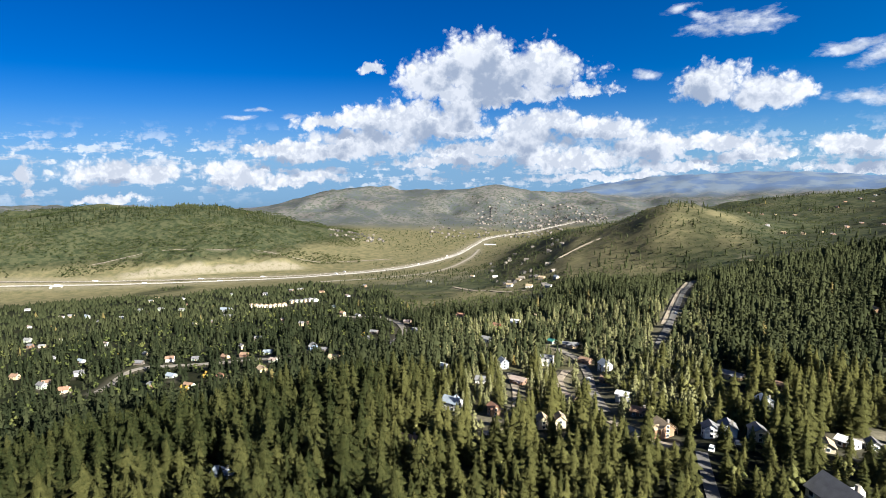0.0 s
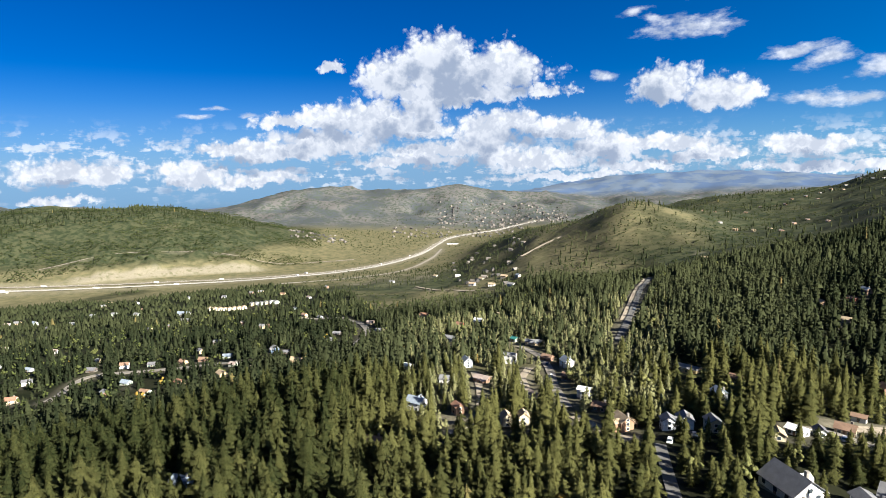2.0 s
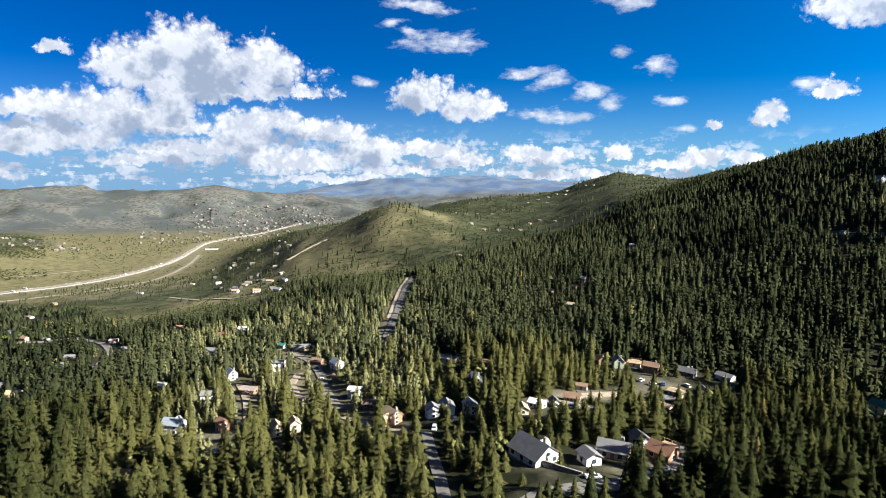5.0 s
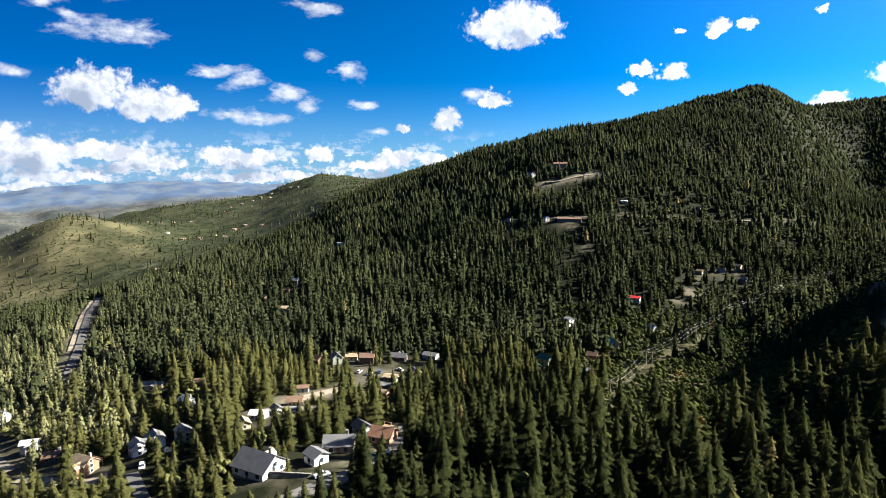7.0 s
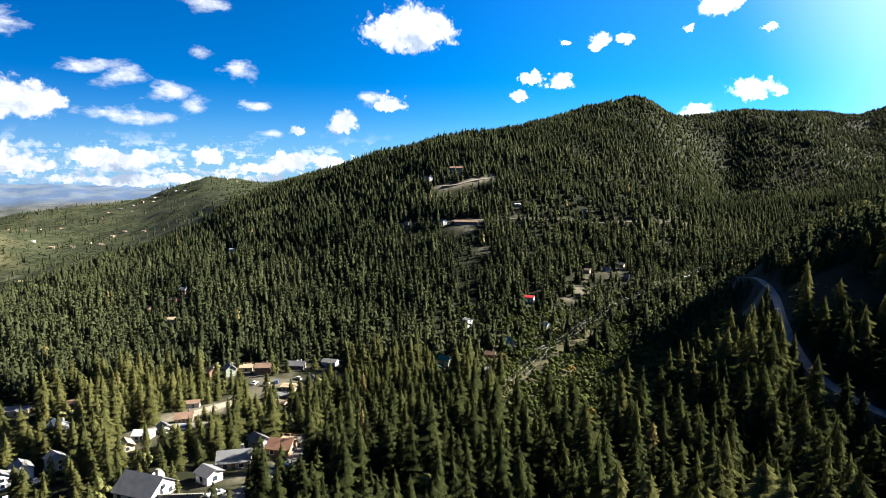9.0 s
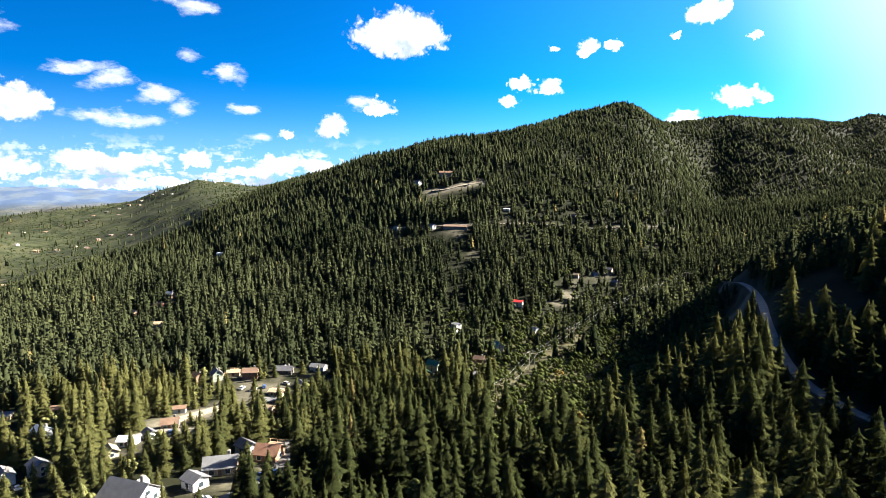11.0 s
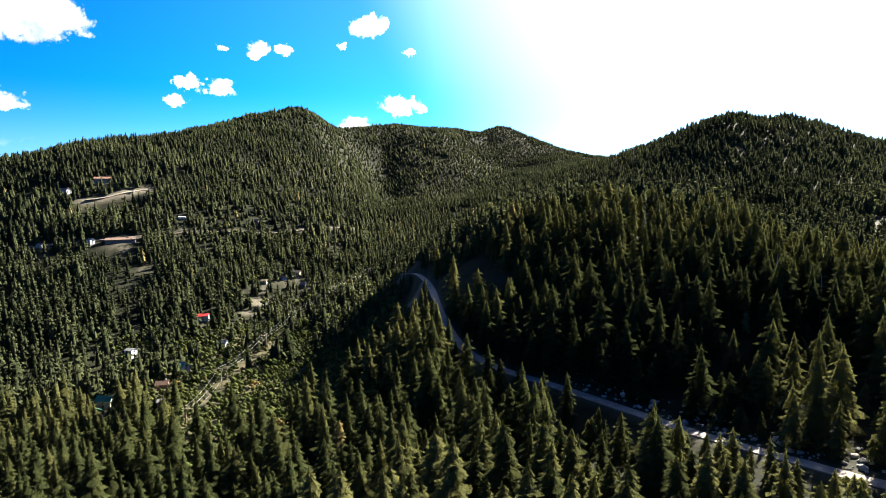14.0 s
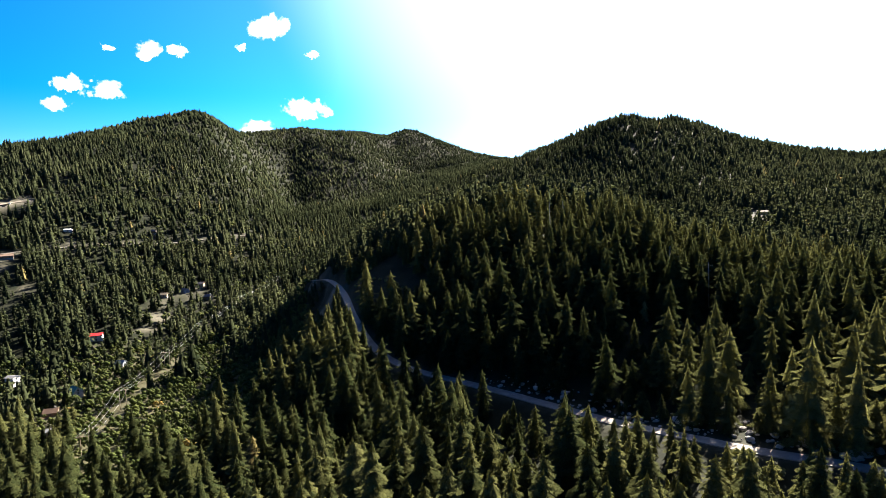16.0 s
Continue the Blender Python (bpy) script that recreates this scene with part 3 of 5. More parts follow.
def plant(name, kinds, x, y, height, girth, rng, mat, label, category, sink=0.3):
    """One joined stand of many trees, each turned, scaled and toned for itself; shade by bearing is painted into the
    tones.
    """
    x, y = np.asarray(x), np.asarray(y)
    z = ground(x, y) - sink
    pick, turn = rng.randint(len(kinds), size=len(x)), rng.rand(len(x)) * 6.2832
    tone = np.clip(rng.rand(len(x)) * 0.62 + 0.19 + fbm(x / 75, y / 75, 3) * 0.75, 0, 1)
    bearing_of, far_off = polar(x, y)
    # shade and backlight over these bearings, painted in as darker tree tones
    shade_by_bearing = 1.7 * within(bearing_of, 6, 60, 8) * within(far_off, 0, 900, 200) + 0.3 * within(bearing_of, -120, -44, 12) * (1 + 5 * within(far_off, 0, 260, 60))
    # the paler middle sector is also lightened to stand for front light
    tone = np.clip(tone - 0.25 * shade_by_bearing + 0.25 * within(bearing_of, -33, 4, 6) * within(far_off, 100, 1000, 60), 0, 1)
    tone = np.where(rng.rand(len(x)) < 0.004, 1.0, tone * 0.95)
    all_v, all_f, all_t, count = [], [], [], 0
    for k, (v, f) in enumerate(kinds):
        s = np.where(pick == k)[0]
        if not len(s):
            continue
        c, d = np.cos(turn[s])[:, None], np.sin(turn[s])[:, None]
        wide = (height[s] * girth[s])[:, None]
        px = (c * v[:, 0] - d * v[:, 1]) * wide + x[s][:, None]
        py = (d * v[:, 0] + c * v[:, 1]) * wide + y[s][:, None]
        pz = v[:, 2] * height[s][:, None] + z[s][:, None]
        all_v.append(np.stack([px, py, pz], -1).reshape(-1, 3))
        all_f.append((f[None] + (np.arange(len(s)) * len(v))[:, None, None] + count).reshape(-1, 3))
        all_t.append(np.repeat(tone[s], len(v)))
        count += len(s) * len(v)
    v, f, t = np.concatenate(all_v), np.concatenate(all_f), np.concatenate(all_t)
    mesh = bpy.data.meshes.new(name)
    mesh.vertices.add(len(v))
    mesh.vertices.foreach_set("co", v.ravel().astype(np.float32))
    mesh.loops.add(len(f) * 3)
    mesh.loops.foreach_set("vertex_index", f.ravel().astype(np.int32))
    mesh.polygons.add(len(f))
    mesh.polygons.foreach_set("loop_start", (np.arange(len(f)) * 3).astype(np.int32))
    mesh.update(calc_edges=True)
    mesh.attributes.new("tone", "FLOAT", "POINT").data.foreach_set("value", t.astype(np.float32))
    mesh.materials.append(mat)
    return tagged(new(name, mesh), label, category, kind="stuff")


def bough_tree(rng, whorls, boughs, width=0.23, bottom=0.07):
    """A conifer of single drooping boughs in whorls, over a slim inner skirt."""
    v, f = skirt_tree(rng, max(4, whorls // 2), 5, width=width * 0.72, ragged=0.3, bottom=bottom)
    places, tris = [tuple(p) for p in v], [tuple(t) for t in f]
    for k in range(whorls):
        u = (k + 0.5 * rng.rand()) / whorls
        z = bottom + (0.96 - bottom) * u
        reach = width * (1 - u) ** 0.58 * (0.7 if k == 0 else 1.0) * rng.uniform(0.85, 1.15) + 0.02
        turn = rng.rand() * 6.3
        for b in range(boughs):
            ang, long = turn + (b + rng.uniform(-0.35, 0.35)) * 6.2832 / boughs, reach * rng.uniform(0.6, 1.25)
            spread, fall = long * rng.uniform(0.3, 0.55), long * rng.uniform(0.1, 0.45)
            c, s = math.cos(ang), math.sin(ang)
            start = len(places)
            places.append((c * long * 0.15, s * long * 0.15, z + 0.03))
            for out, side, down in ((0.62, spread, 0.75), (1.0, 0.0, 1.0), (0.62, -spread, 0.75)):
                places.append((c * long * out - s * side, s * long * out + c * side, z - fall * down))
            places.append((c * long * 0.6, s * long * 0.6, z - fall * 0.3))
            tris += [(start, start + 1, start + 4), (start + 1, start + 2, start + 4), (start + 2, start + 3, start + 4), (start + 3, start, start + 4)]
    return np.array(places), np.array(tris)


def tuft_tree(rng, tufts, sides=5, width=0.17, bottom=0.1, shoulder=0.62, core=4):
    """A conifer with a full, rounded crown: many small tufts of boughs round a slim dark core, and a leading shoot."""
    def reach(u):
        return width * min(1.0, 0.6 + u * 3.0) * min(1.0, (1 - u) / shoulder) ** 0.9
    v, f = skirt_tree(rng, core, 4, width=width * 0.68, ragged=0.3, bottom=bottom)
    places, tris = [tuple(p) for p in v], [tuple(t) for t in f]
    lean, dent = rng.uniform(-0.025, 0.025, 2), rng.rand() * 6.3
    for k in range(tufts):
        u = ((k + rng.rand()) / tufts) ** 1.12
        ang = k * 2.39996 + rng.uniform(-0.5, 0.5)
        r = reach(u) * (1 + 0.16 * math.sin(ang * 2 + dent + u * 7)) * rng.uniform(0.66, 1.0)
        size = width * rng.uniform(0.26, 0.46) * min(1.25, (60 / tufts) ** 0.35) * (0.55 + 0.45 * (1 - u))
        out = np.array([math.cos(ang), math.sin(ang), 0.0])
        side = np.array([-out[1], out[0], 0.0])
        c = out * r * 0.86 + (lean[0] * u, lean[1] * u, bottom + (0.955 - bottom) * u)
        along_tuft = out * 0.5 + np.array([0, 0, -0.86])
        start = len(places)
        places.append(tuple(c + out * size * 0.4 + np.array([0, 0, size * 0.62])))
        turn = rng.rand() * 6.3
        for p in range(sides):
            b = turn + p * 6.2832 / sides
            far_out = size * rng.uniform(0.65, 1.4)
            places.append(tuple(c + side * math.cos(b) * far_out + along_tuft * math.sin(b) * far_out * 0.9))
        for p in range(sides):
            tris.append((start, start + 1 + p, start + 1 + (p + 1) % sides))
    return np.array(places), np.array(tris)


def beside_houses(x, y):
    """How far trees are kept low, where they stand on the downhill side of a house's yard."""
    a, r = polar(x, y)
    low = np.zeros(len(x))
    for cx, cy, radius in CLEARINGS:
        ca, cr = polar(cx, cy)
        if cr < 700:
            low = np.maximum(low, (np.abs(np.radians(a - ca)) * r < radius * 0.8) & (r < cr) & (r > cr - 22 - 0.1 * cr))
    track = np.interp(-a, (88, 90.5, 91.2, 93, 96.5, 102.6, 108.1, 113.4, 118.5, 123.3, 128, 134, 142), (400, 300, 262, 218, 190, 169, 156, 147, 139, 131, 126, 124, 124))
    return np.maximum(low, (a < -88) * 1.75 * np.clip(1.15 - (track - r) / 45, 0, 1) * (r < track))


def make_woods():
    rng = np.random.RandomState(11)
    near = [bough_tree(rng, 9, 5, rng.uniform(0.19, 0.26), 0.06) for _ in range(14)]
    middle = [tuft_tree(rng, 13, 3, rng.uniform(0.19, 0.26), 0.06, rng.uniform(0.75, 1.0), 1) for _ in range(14)]
    far = [tuft_tree(rng, 6, 3, rng.uniform(0.2, 0.27), 0.06, rng.uniform(0.85, 1.0), 1) for _ in range(10)]
    farther = [skirt_tree(rng, 2, 3, ragged=0.3, width=rng.uniform(0.22, 0.28)) for _ in range(8)]
    for name, kinds, inner, outer, left, right, gap in (
            ("near_conifer_wood", near, 103, 330, 41, -142, 5.8), ("conifer_wood", middle, 330, 680, 40, -142, 6.4),
            ("hillside_conifer_wood", far, 680, 1200, 39, -141, 7.2), ("far_conifer_wood", farther, 1200, 2250, 39, -140, 8.7),
            ("ridge_conifer_wood", farther, 2250, 2750, -84, -112, 9.8)):
        x, y = scatter(rng, inner, outer, left, right, gap)
        a, r = polar(x, y)
        wood = cover(x, y)[4]
        gaps = 0.45 + 1.0 * fbm(x / 60, y / 60, 3)
        village = within(a, 4, 60, 4) * within(r, 420, 1900, 80) * 0.5
        broadleaf = within(a, -84, -66, 3) * within(r, 170, 430, 40) * 0.75 + within(a, -25, -1, 4) * within(r, 225, 560, 50) * 0.55
        keep = (rng.rand(len(x)) < wood * np.clip(0.5 + gaps, 0.55 if inner < 600 else 0.78, 1) - village - broadleaf) & clear_of(x, y, 1.0)
        x, y = x[keep], y[keep]
        shaded = within(a[keep], -150, -58, 8)
        tall = np.interp(r[keep], (118, 230, 330, 700, 1200), (13.2, 13, 13, 11.5, 9)) + shaded * np.interp(r[keep], (118, 330, 450), (2.5, 2.5, 0))
        tall *= 1 - 0.32 * beside_houses(x, y)
        tall *= 1 - 0.3 * within(a[keep], -95, -84, 3) * within(r[keep], 290, 480, 40)
        tall *= 1 + 0.3 * within(a[keep], 3, 60, 5) * within(r[keep], 0, 300, 80)
        height = tall * np.clip(rng.normal(1.0, 0.26, len(x)) + 0.5 * fbm(x / 45 + 5, y / 45, 3), 0.35, 1.6)
        girth = rng.uniform(0.95, 1.4, len(x)) * (1.0 if inner < 300 else 1.3 if inner < 600 else 1.5 if inner < 1000 else 1.65) * np.interp(height, (4, 15), (1.2, 0.9))
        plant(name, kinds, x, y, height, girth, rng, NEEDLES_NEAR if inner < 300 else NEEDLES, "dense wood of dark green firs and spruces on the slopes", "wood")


def make_single_trees():
    """The trees nearest below the eye, one by one."""
    rng = np.random.RandomState(23)
    kinds = []
    for k in range(7):
        base = new("conifer_tree")
        tagged(base, "tall dark green fir with drooping ragged boughs", "tree", "firs on the near slope")
        v, f = bough_tree(rng, 15, 9, rng.uniform(0.19, 0.24), 0.05)
        crown = bpy.data.meshes.new("crown")
        crown.from_pydata((v * (17, 17, 16.5)).tolist(), [], f.tolist())
        crown.materials.append(NEEDLES_OBJECT)
        new("crown", crown).parent = base
        bm = bmesh.new()
        bmesh.ops.create_cone(bm, cap_ends=True, segments=7, radius1=0.24, radius2=0.03, depth=15.6, matrix=pose(0, 0, 7.4))
        trunk = bpy.data.meshes.new("trunk")
        bm.to_mesh(trunk)
        bm.free()
        trunk.materials.append(BARK)
        new("trunk", trunk).parent = base
        kinds.append(base)
    x, y = scatter(rng, 56, 103, 41, -140, 6.0)
    keep = clear_of(x, y, 1.5) & (rng.rand(len(x)) < np.clip(0.95 + 1.0 * fbm(x / 60, y / 60, 3), 0.5, 1))
    x, y = x[keep], y[keep]
    z, low = ground(x, y), beside_houses(x, y)
    for k in range(len(x)):
        size = float(np.clip(rng.normal(0.95, 0.22), 0.45, 1.35)) * (1 - 0.32 * low[k])
        m = pose(x[k], y[k], z[k] - 0.25, 0, 0, rng.rand() * 360) @ Matrix.Diagonal((size * rng.uniform(0.9, 1.2), size * rng.uniform(0.9, 1.2), size, 1))
        if k < len(kinds):
            kinds[k].matrix_basis = m
        else:
            copy_thing(kinds[k % len(kinds)], Matrix.Identity(4)).matrix_basis = m


def make_broadleaves():
    rng = np.random.RandomState(31)
    trees = [clump_tree(rng, 10) for _ in range(8)]
    aspens = [tuft_tree(rng, 22, 4, rng.uniform(0.2, 0.3), 0.1, rng.uniform(0.6, 0.9), 1) for _ in range(8)]
    young = [skirt_tree(rng, 6, 5, width=0.26) for _ in range(8)]
    x, y = scatter(rng, 72, 330, -83, -146, 4.3)
    keep = (rng.rand(len(x)) < 0.8) & clear_of(x, y, 0.6)
    plant("young_conifer_thicket", young, x[keep], y[keep], rng.uniform(2.5, 7.5, keep.sum()), rng.uniform(0.9, 1.3, keep.sum()), rng, NEEDLES_NEAR,
          "dense young firs on the shaded slope", "thicket")
    tufts = [clump_tree(rng, 3, 0.42, 0.1) for _ in range(8)]
    small = [clump_tree(rng, 6, 0.42, 0.1) for _ in range(8)]
    for name, kinds, inner, outer, left, right, gap, chance, tall, mat, label in (
            ("aspen_stand", aspens, 225, 560, 0, -25, 5.6, 0.75, 8.0, ASPENS, "pale grey-green aspens among the houses"),
            ("valley_thicket", trees, 170, 440, -62, -87, 4.2, 0.9, 5.2, BRUSH, "sunlit green maple and oak brush along the cleared strip"),
            ("roadside_thicket", trees, 118, 330, 40, -64, 11.0, 0.25, 6.5, LEAVES, "scattered green broadleaf trees between the firs"),
            ("village_thicket", small, 430, 1000, 42, -30, 13.0, 0.4, 7.0, LEAVES, "scattered broadleaf trees among the houses"),
            ("valley_head_thicket", small, 430, 900, -70, -92, 9.0, 0.35, 7.0, LEAVES, "green aspens in the valley's head")):
        x, y = scatter(rng, inner, outer, left, right, gap)
        keep = (rng.rand(len(x)) < chance) & clear_of(x, y, 0.5) & (cover(x, y)[4] > 0.4)
        x, y = x[keep], y[keep]
        plant(name, kinds, x, y, tall * np.clip(rng.normal(1, 0.25, len(x)), 0.5, 1.6), rng.uniform(0.65, 1.15, len(x)), rng, LEAVES_NEAR if mat is LEAVES and inner < 330 else mat, label, "thicket")
    for name, inner, outer, left, right, gap, chance, tall, label in (
            ("hill_scrub", 2100, 2900, 40, 8, 10.5, 0.95, 7.5, "dark green oak brush covering the hill beyond the motorway"),
            ("valley_scrub", 680, 1950, 10, -12, 11.0, 0.5, 4.5, "low green scrub in the dry valley"),
            ("ridge_scrub", 950, 2600, -7, -45, 13.0, 0.8, 4.2, "low green brush on the rounded hills"),
            ("valley_edge_scrub", 2050, 2900, 8, -10, 18.0, 0.5, 5.5, "brush on the far side of the valley")):
        x, y = scatter(rng, inner, outer, left, right, gap)
        keep = (rng.rand(len(x)) < chance * np.clip(0.6 + 2.2 * fbm(x / 150, y / 150, 3), 0, 1.3)) & clear_of(x, y, 1.0) & (cover(x, y)[4] < 0.6)
        x, y = x[keep], y[keep]
        plant(name, tufts, x, y, tall * np.clip(rng.normal(1, 0.3, len(x)), 0.4, 1.7), rng.uniform(1.0, 1.9, len(x)), rng, SCRUB, label, "scrub")
    x, y = scatter(rng, 2480, 2760, 42, 14, 15.0)
    keep = rng.rand(len(x)) < 0.5
    kinds = [skirt_tree(rng, 3, 3, ragged=0.3, width=0.22) for _ in range(5)]
    plant("hilltop_conifers", kinds, x[keep], y[keep], rng.uniform(8, 20, keep.sum()), rng.uniform(0.9, 1.3, keep.sum()), rng, NEEDLES,
          "dark conifers along the crest of the hill", "wood")
    x, y = scatter(rng, 720, 1900, 10, -12, 17.0)
    keep = (rng.rand(len(x)) < np.clip(0.35 + 1.5 * fbm(x / 130, y / 130, 3), 0, 0.8)) & (cover(x, y)[4] < 0.5) & clear_of(x, y, 1.0)
    plant("valley_conifers", kinds, x[keep], y[keep], rng.uniform(5, 11, keep.sum()), rng.uniform(0.9, 1.4, keep.sum()), rng, NEEDLES,
          "dark conifers scattered over the valley floor", "wood")
    x, y = scatter(rng, 1020, 2700, -8, -46, 24.0)
    keep = (rng.rand(len(x)) < 0.6) & (cover(x, y)[4] < 0.5) & (fbm(x / 120, y / 120, 3) > 0.0)
    plant("ridge_conifers", kinds, x[keep], y[keep], rng.uniform(7, 15, keep.sum()), rng.uniform(0.9, 1.3, keep.sum()), rng, NEEDLES,
          "scattered conifers on the rounded hills", "wood")


# ---------------------------------------------------------------- roads
ASPHALT = weathered("asphalt", (0.09, 0.088, 0.085), 0.9, 0.8, 0.2, 0.01)
OLD_ASPHALT = weathered("old_asphalt", (0.16, 0.145, 0.12), 0.9, 0.6, 0.2, 0.01)
CONCRETE = weathered("concrete", (0.25, 0.24, 0.22), 0.9, 0.5, 0.15, 0.01)
GRAVEL = weathered("gravel", (0.21, 0.18, 0.14), 0.95, 1.5, 0.3, 0.04)
STREET = weathered("street_asphalt", (0.15, 0.138, 0.12), 0.9, 0.5, 0.2, 0.01)
DIRT = weathered("road_dirt", (0.2, 0.175, 0.15), 0.95, 1.2, 0.25, 0.03)
PAINT = weathered("road_paint", (0.75, 0.74, 0.68), 0.8, 2.0, 0.15, 0.002)


def smooth_line(points, step=4.0):
    """A curve through places given as heading and distance."""
    xy = np.array([spot(a, r) for a, r in points], float)
    count = max(2, int(np.hypot(*np.diff(xy, axis=0).T).sum() / step))
    return hermite(xy, np.linspace(0, len(xy) - 1, count + 1))


def strip(name, line, z, low, high, mat, thick=0.4, parent=None):
    """A ribbon with thickness from low to high metres beside a line."""
    way = np.gradient(line, axis=0)
    way /= np.maximum(np.hypot(way[:, 0], way[:, 1]), 1e-6)[:, None]
    side = np.stack([way[:, 1], -way[:, 0]], -1)
    rows = []
    for off, down in ((low, thick), (low, 0), (high, 0), (high, thick)):
        rows.append(np.concatenate([line + side * off, (z - down)[:, None]], -1))
    v = np.stack(rows, 1).reshape(-1, 3)
    i = np.arange(len(line) - 1)[:, None] * 4 + np.arange(3)[None]
    f = np.stack([i, i + 1, i + 5, i + 4], -1).reshape(-1, 4)
    mesh = bpy.data.meshes.new(name)
    mesh.from_pydata(v.tolist(), [], f.tolist())
    mesh.materials.append(mat)
    ob = new(name, mesh)
    ob.parent = parent
    return ob


ROADS = []


def road(points, width, mat, label, name="road", verge=1.6, bare=0.6, step=4.0, lines=False):
    line = smooth_line(points, step)
    z = natural(line[:, 0], line[:, 1])
    for _ in range(3):
        z = np.convolve(np.pad(z, 3, "edge"), np.ones(7) / 7, "valid")
    whole = np.concatenate([line, z[:, None]], -1)
    coarse = whole[:: max(1, len(whole) // 24)]
    coarse = np.concatenate([coarse, whole[-1:]])
    z = along(coarse, line[:, 0], line[:, 1])[1]
    CARVES.append((coarse, width * 0.5 + 0.6))
    LANES.append((coarse, width * 0.5 + verge, bare))
    middle = np.hypot(*line.mean(axis=0))
    if 200 < middle < 900 and width > 3.55:
        for back in (0.018, 0.04):
            shifted = coarse.copy()
            shifted[:, :2] *= 1 - back - 2.0 / middle
            LANES.append((shifted, width * 0.5 + 1.2, 0.0))
    ROADS.append((name, line, z + 0.1 + 0.0009 * np.hypot(line[:, 0], line[:, 1]), width, mat, label, lines))


def lay_roads():
    for name, line, z, width, mat, label, lines in ROADS:
        ob = tagged(strip(name, line, z, -width / 2, width / 2, mat), label, "road", kind="structure")
        if lines:
            for off in (-width / 2 + 0.4, width / 2 - 0.7):
                strip("edge_line", line, z + 0.01, off, off + 0.3, PAINT, 0.01, ob)


# motorway: two carriageways across the valley
MOTORWAY = [(60, 2500), (48, 2230), (37.1, 2080), (29.6, 1996), (20.4, 1935), (12.3, 1902), (4.7, 1985), (-0.9, 2245), (-3.1, 2550), (-4.6, 2760), (-9.0, 3030), (-13, 3200)]
road(MOTORWAY, 15, CONCRETE, "pale concrete carriageway of the motorway", "motorway_carriageway", 22, 0.5, 12, True)
road([(a, r + 34) for a, r in MOTORWAY], 15, OLD_ASPHALT, "worn grey asphalt carriageway of the motorway", "motorway_carriageway", 20, 0.5, 12, True)
road([(31, 2170), (24, 2185), (17, 2160), (11, 2130), (5, 2200)], 4, DIRT, "pale dirt track above the cutting", "track", 2, 0.35, 12)
road([(12, 1700), (6, 1720), (1, 1850), (-2.4, 2150), (-3.5, 2420)], 9, OLD_ASPHALT, "grey frontage road along the valley", "road", 10, 0.7, 10)
road([(-1, 1300), (-3.4, 1180), (-5.5, 1110), (-8.5, 1060)], 7, GRAVEL, "pale dirt road at the meadow's edge", "road", 3, 0.7, 8)
road([(-11.2, 1330), (-13, 1380), (-15.5, 1440)], 6, GRAVEL, "pale dirt track up the grassy hill", "track", 3, 0.7, 10)
# roads of the villages
road([(-23.2, 720), (-22.7, 662), (-22.3, 609), (-21.9, 520), (-21.4, 463), (-20.5, 398)], 4.6, ASPHALT, "straight grey asphalt road cut through the firs", "road", 5, 0.6)
road([(-22.72, 715), (-22.25, 660), (-21.85, 607), (-21.4, 520), (-20.85, 463)], 3.6, GRAVEL, "pale bare verge beside the straight road", "verge", 2, 0.8)
road([(31.5, 520), (30.7, 540), (29.5, 580), (28.2, 594), (25.7, 581), (20.9, 551), (16.8, 517), (14.2, 470)], 6, STREET, "curving grey village street", "road", 5, 0.35)
road([(5.4, 470), (4.1, 560), (4.4, 640), (6.4, 770), (10.3, 825)], 6.5, STREET, "bending grey village street", "road", 5, 0.3)
road([(-15.9, 250), (-15.3, 266), (-14.6, 291), (-14.1, 329), (-13.0, 365), (-11.1, 389)], 4.8, STREET, "sunlit grey street between the houses", "road", 3.5, 0.4)
road([(-6.6, 318), (-7.0, 300), (-7.25, 278), (-7.2, 249), (-6.4, 228), (-4.0, 222)], 3.6, GRAVEL, "pale curved gravel drive", "drive", 3, 0.5)
road([(-12.1, 330), (-11.5, 312), (-11.7, 295), (-12.4, 275)], 4, GRAVEL, "short pale gravel drive", "drive", 3, 0.6)
road([(-16.5, 228), (-18.0, 220), (-20.6, 207), (-22.8, 205)], 4.5, GRAVEL, "pale gravel drive by the timber house", "drive", 3, 0.5)
road([(-38.6, 227), (-37, 229), (-35.5, 231), (-33.4, 229)], 5, STREET, "pale street past the white house", "road", 3, 0.5)
road([(-36.2, 249), (-38.5, 256), (-40.6, 262)], 5, GRAVEL, "pale dirt street", "road", 4, 0.7)
road([(-26.6, 128), (-26.0, 150), (-25.2, 172), (-24.6, 192)], 3.6, ASPHALT, "dark shaded asphalt street", "road", 1.5, 0.1)
road([(-32.5, 132), (-34.6, 141), (-37.6, 148), (-42, 157), (-45.6, 172), (-46, 196)], 5.5, ASPHALT, "dark shaded asphalt yard and drive", "drive", 2, 0.1)
road([(-54, 676), (-59.6, 645), (-63, 641), (-71.4, 668), (-78, 712), (-83, 770)], 3.5, DIRT, "dirt road across the wooded hillside", "road", 3, 0.35)
road([(-60.7, 752), (-62.2, 757), (-63.4, 764), (-65.4, 780)], 10, GRAVEL, "bare building plot on the hillside", "bare_plot", 5, 1.0)
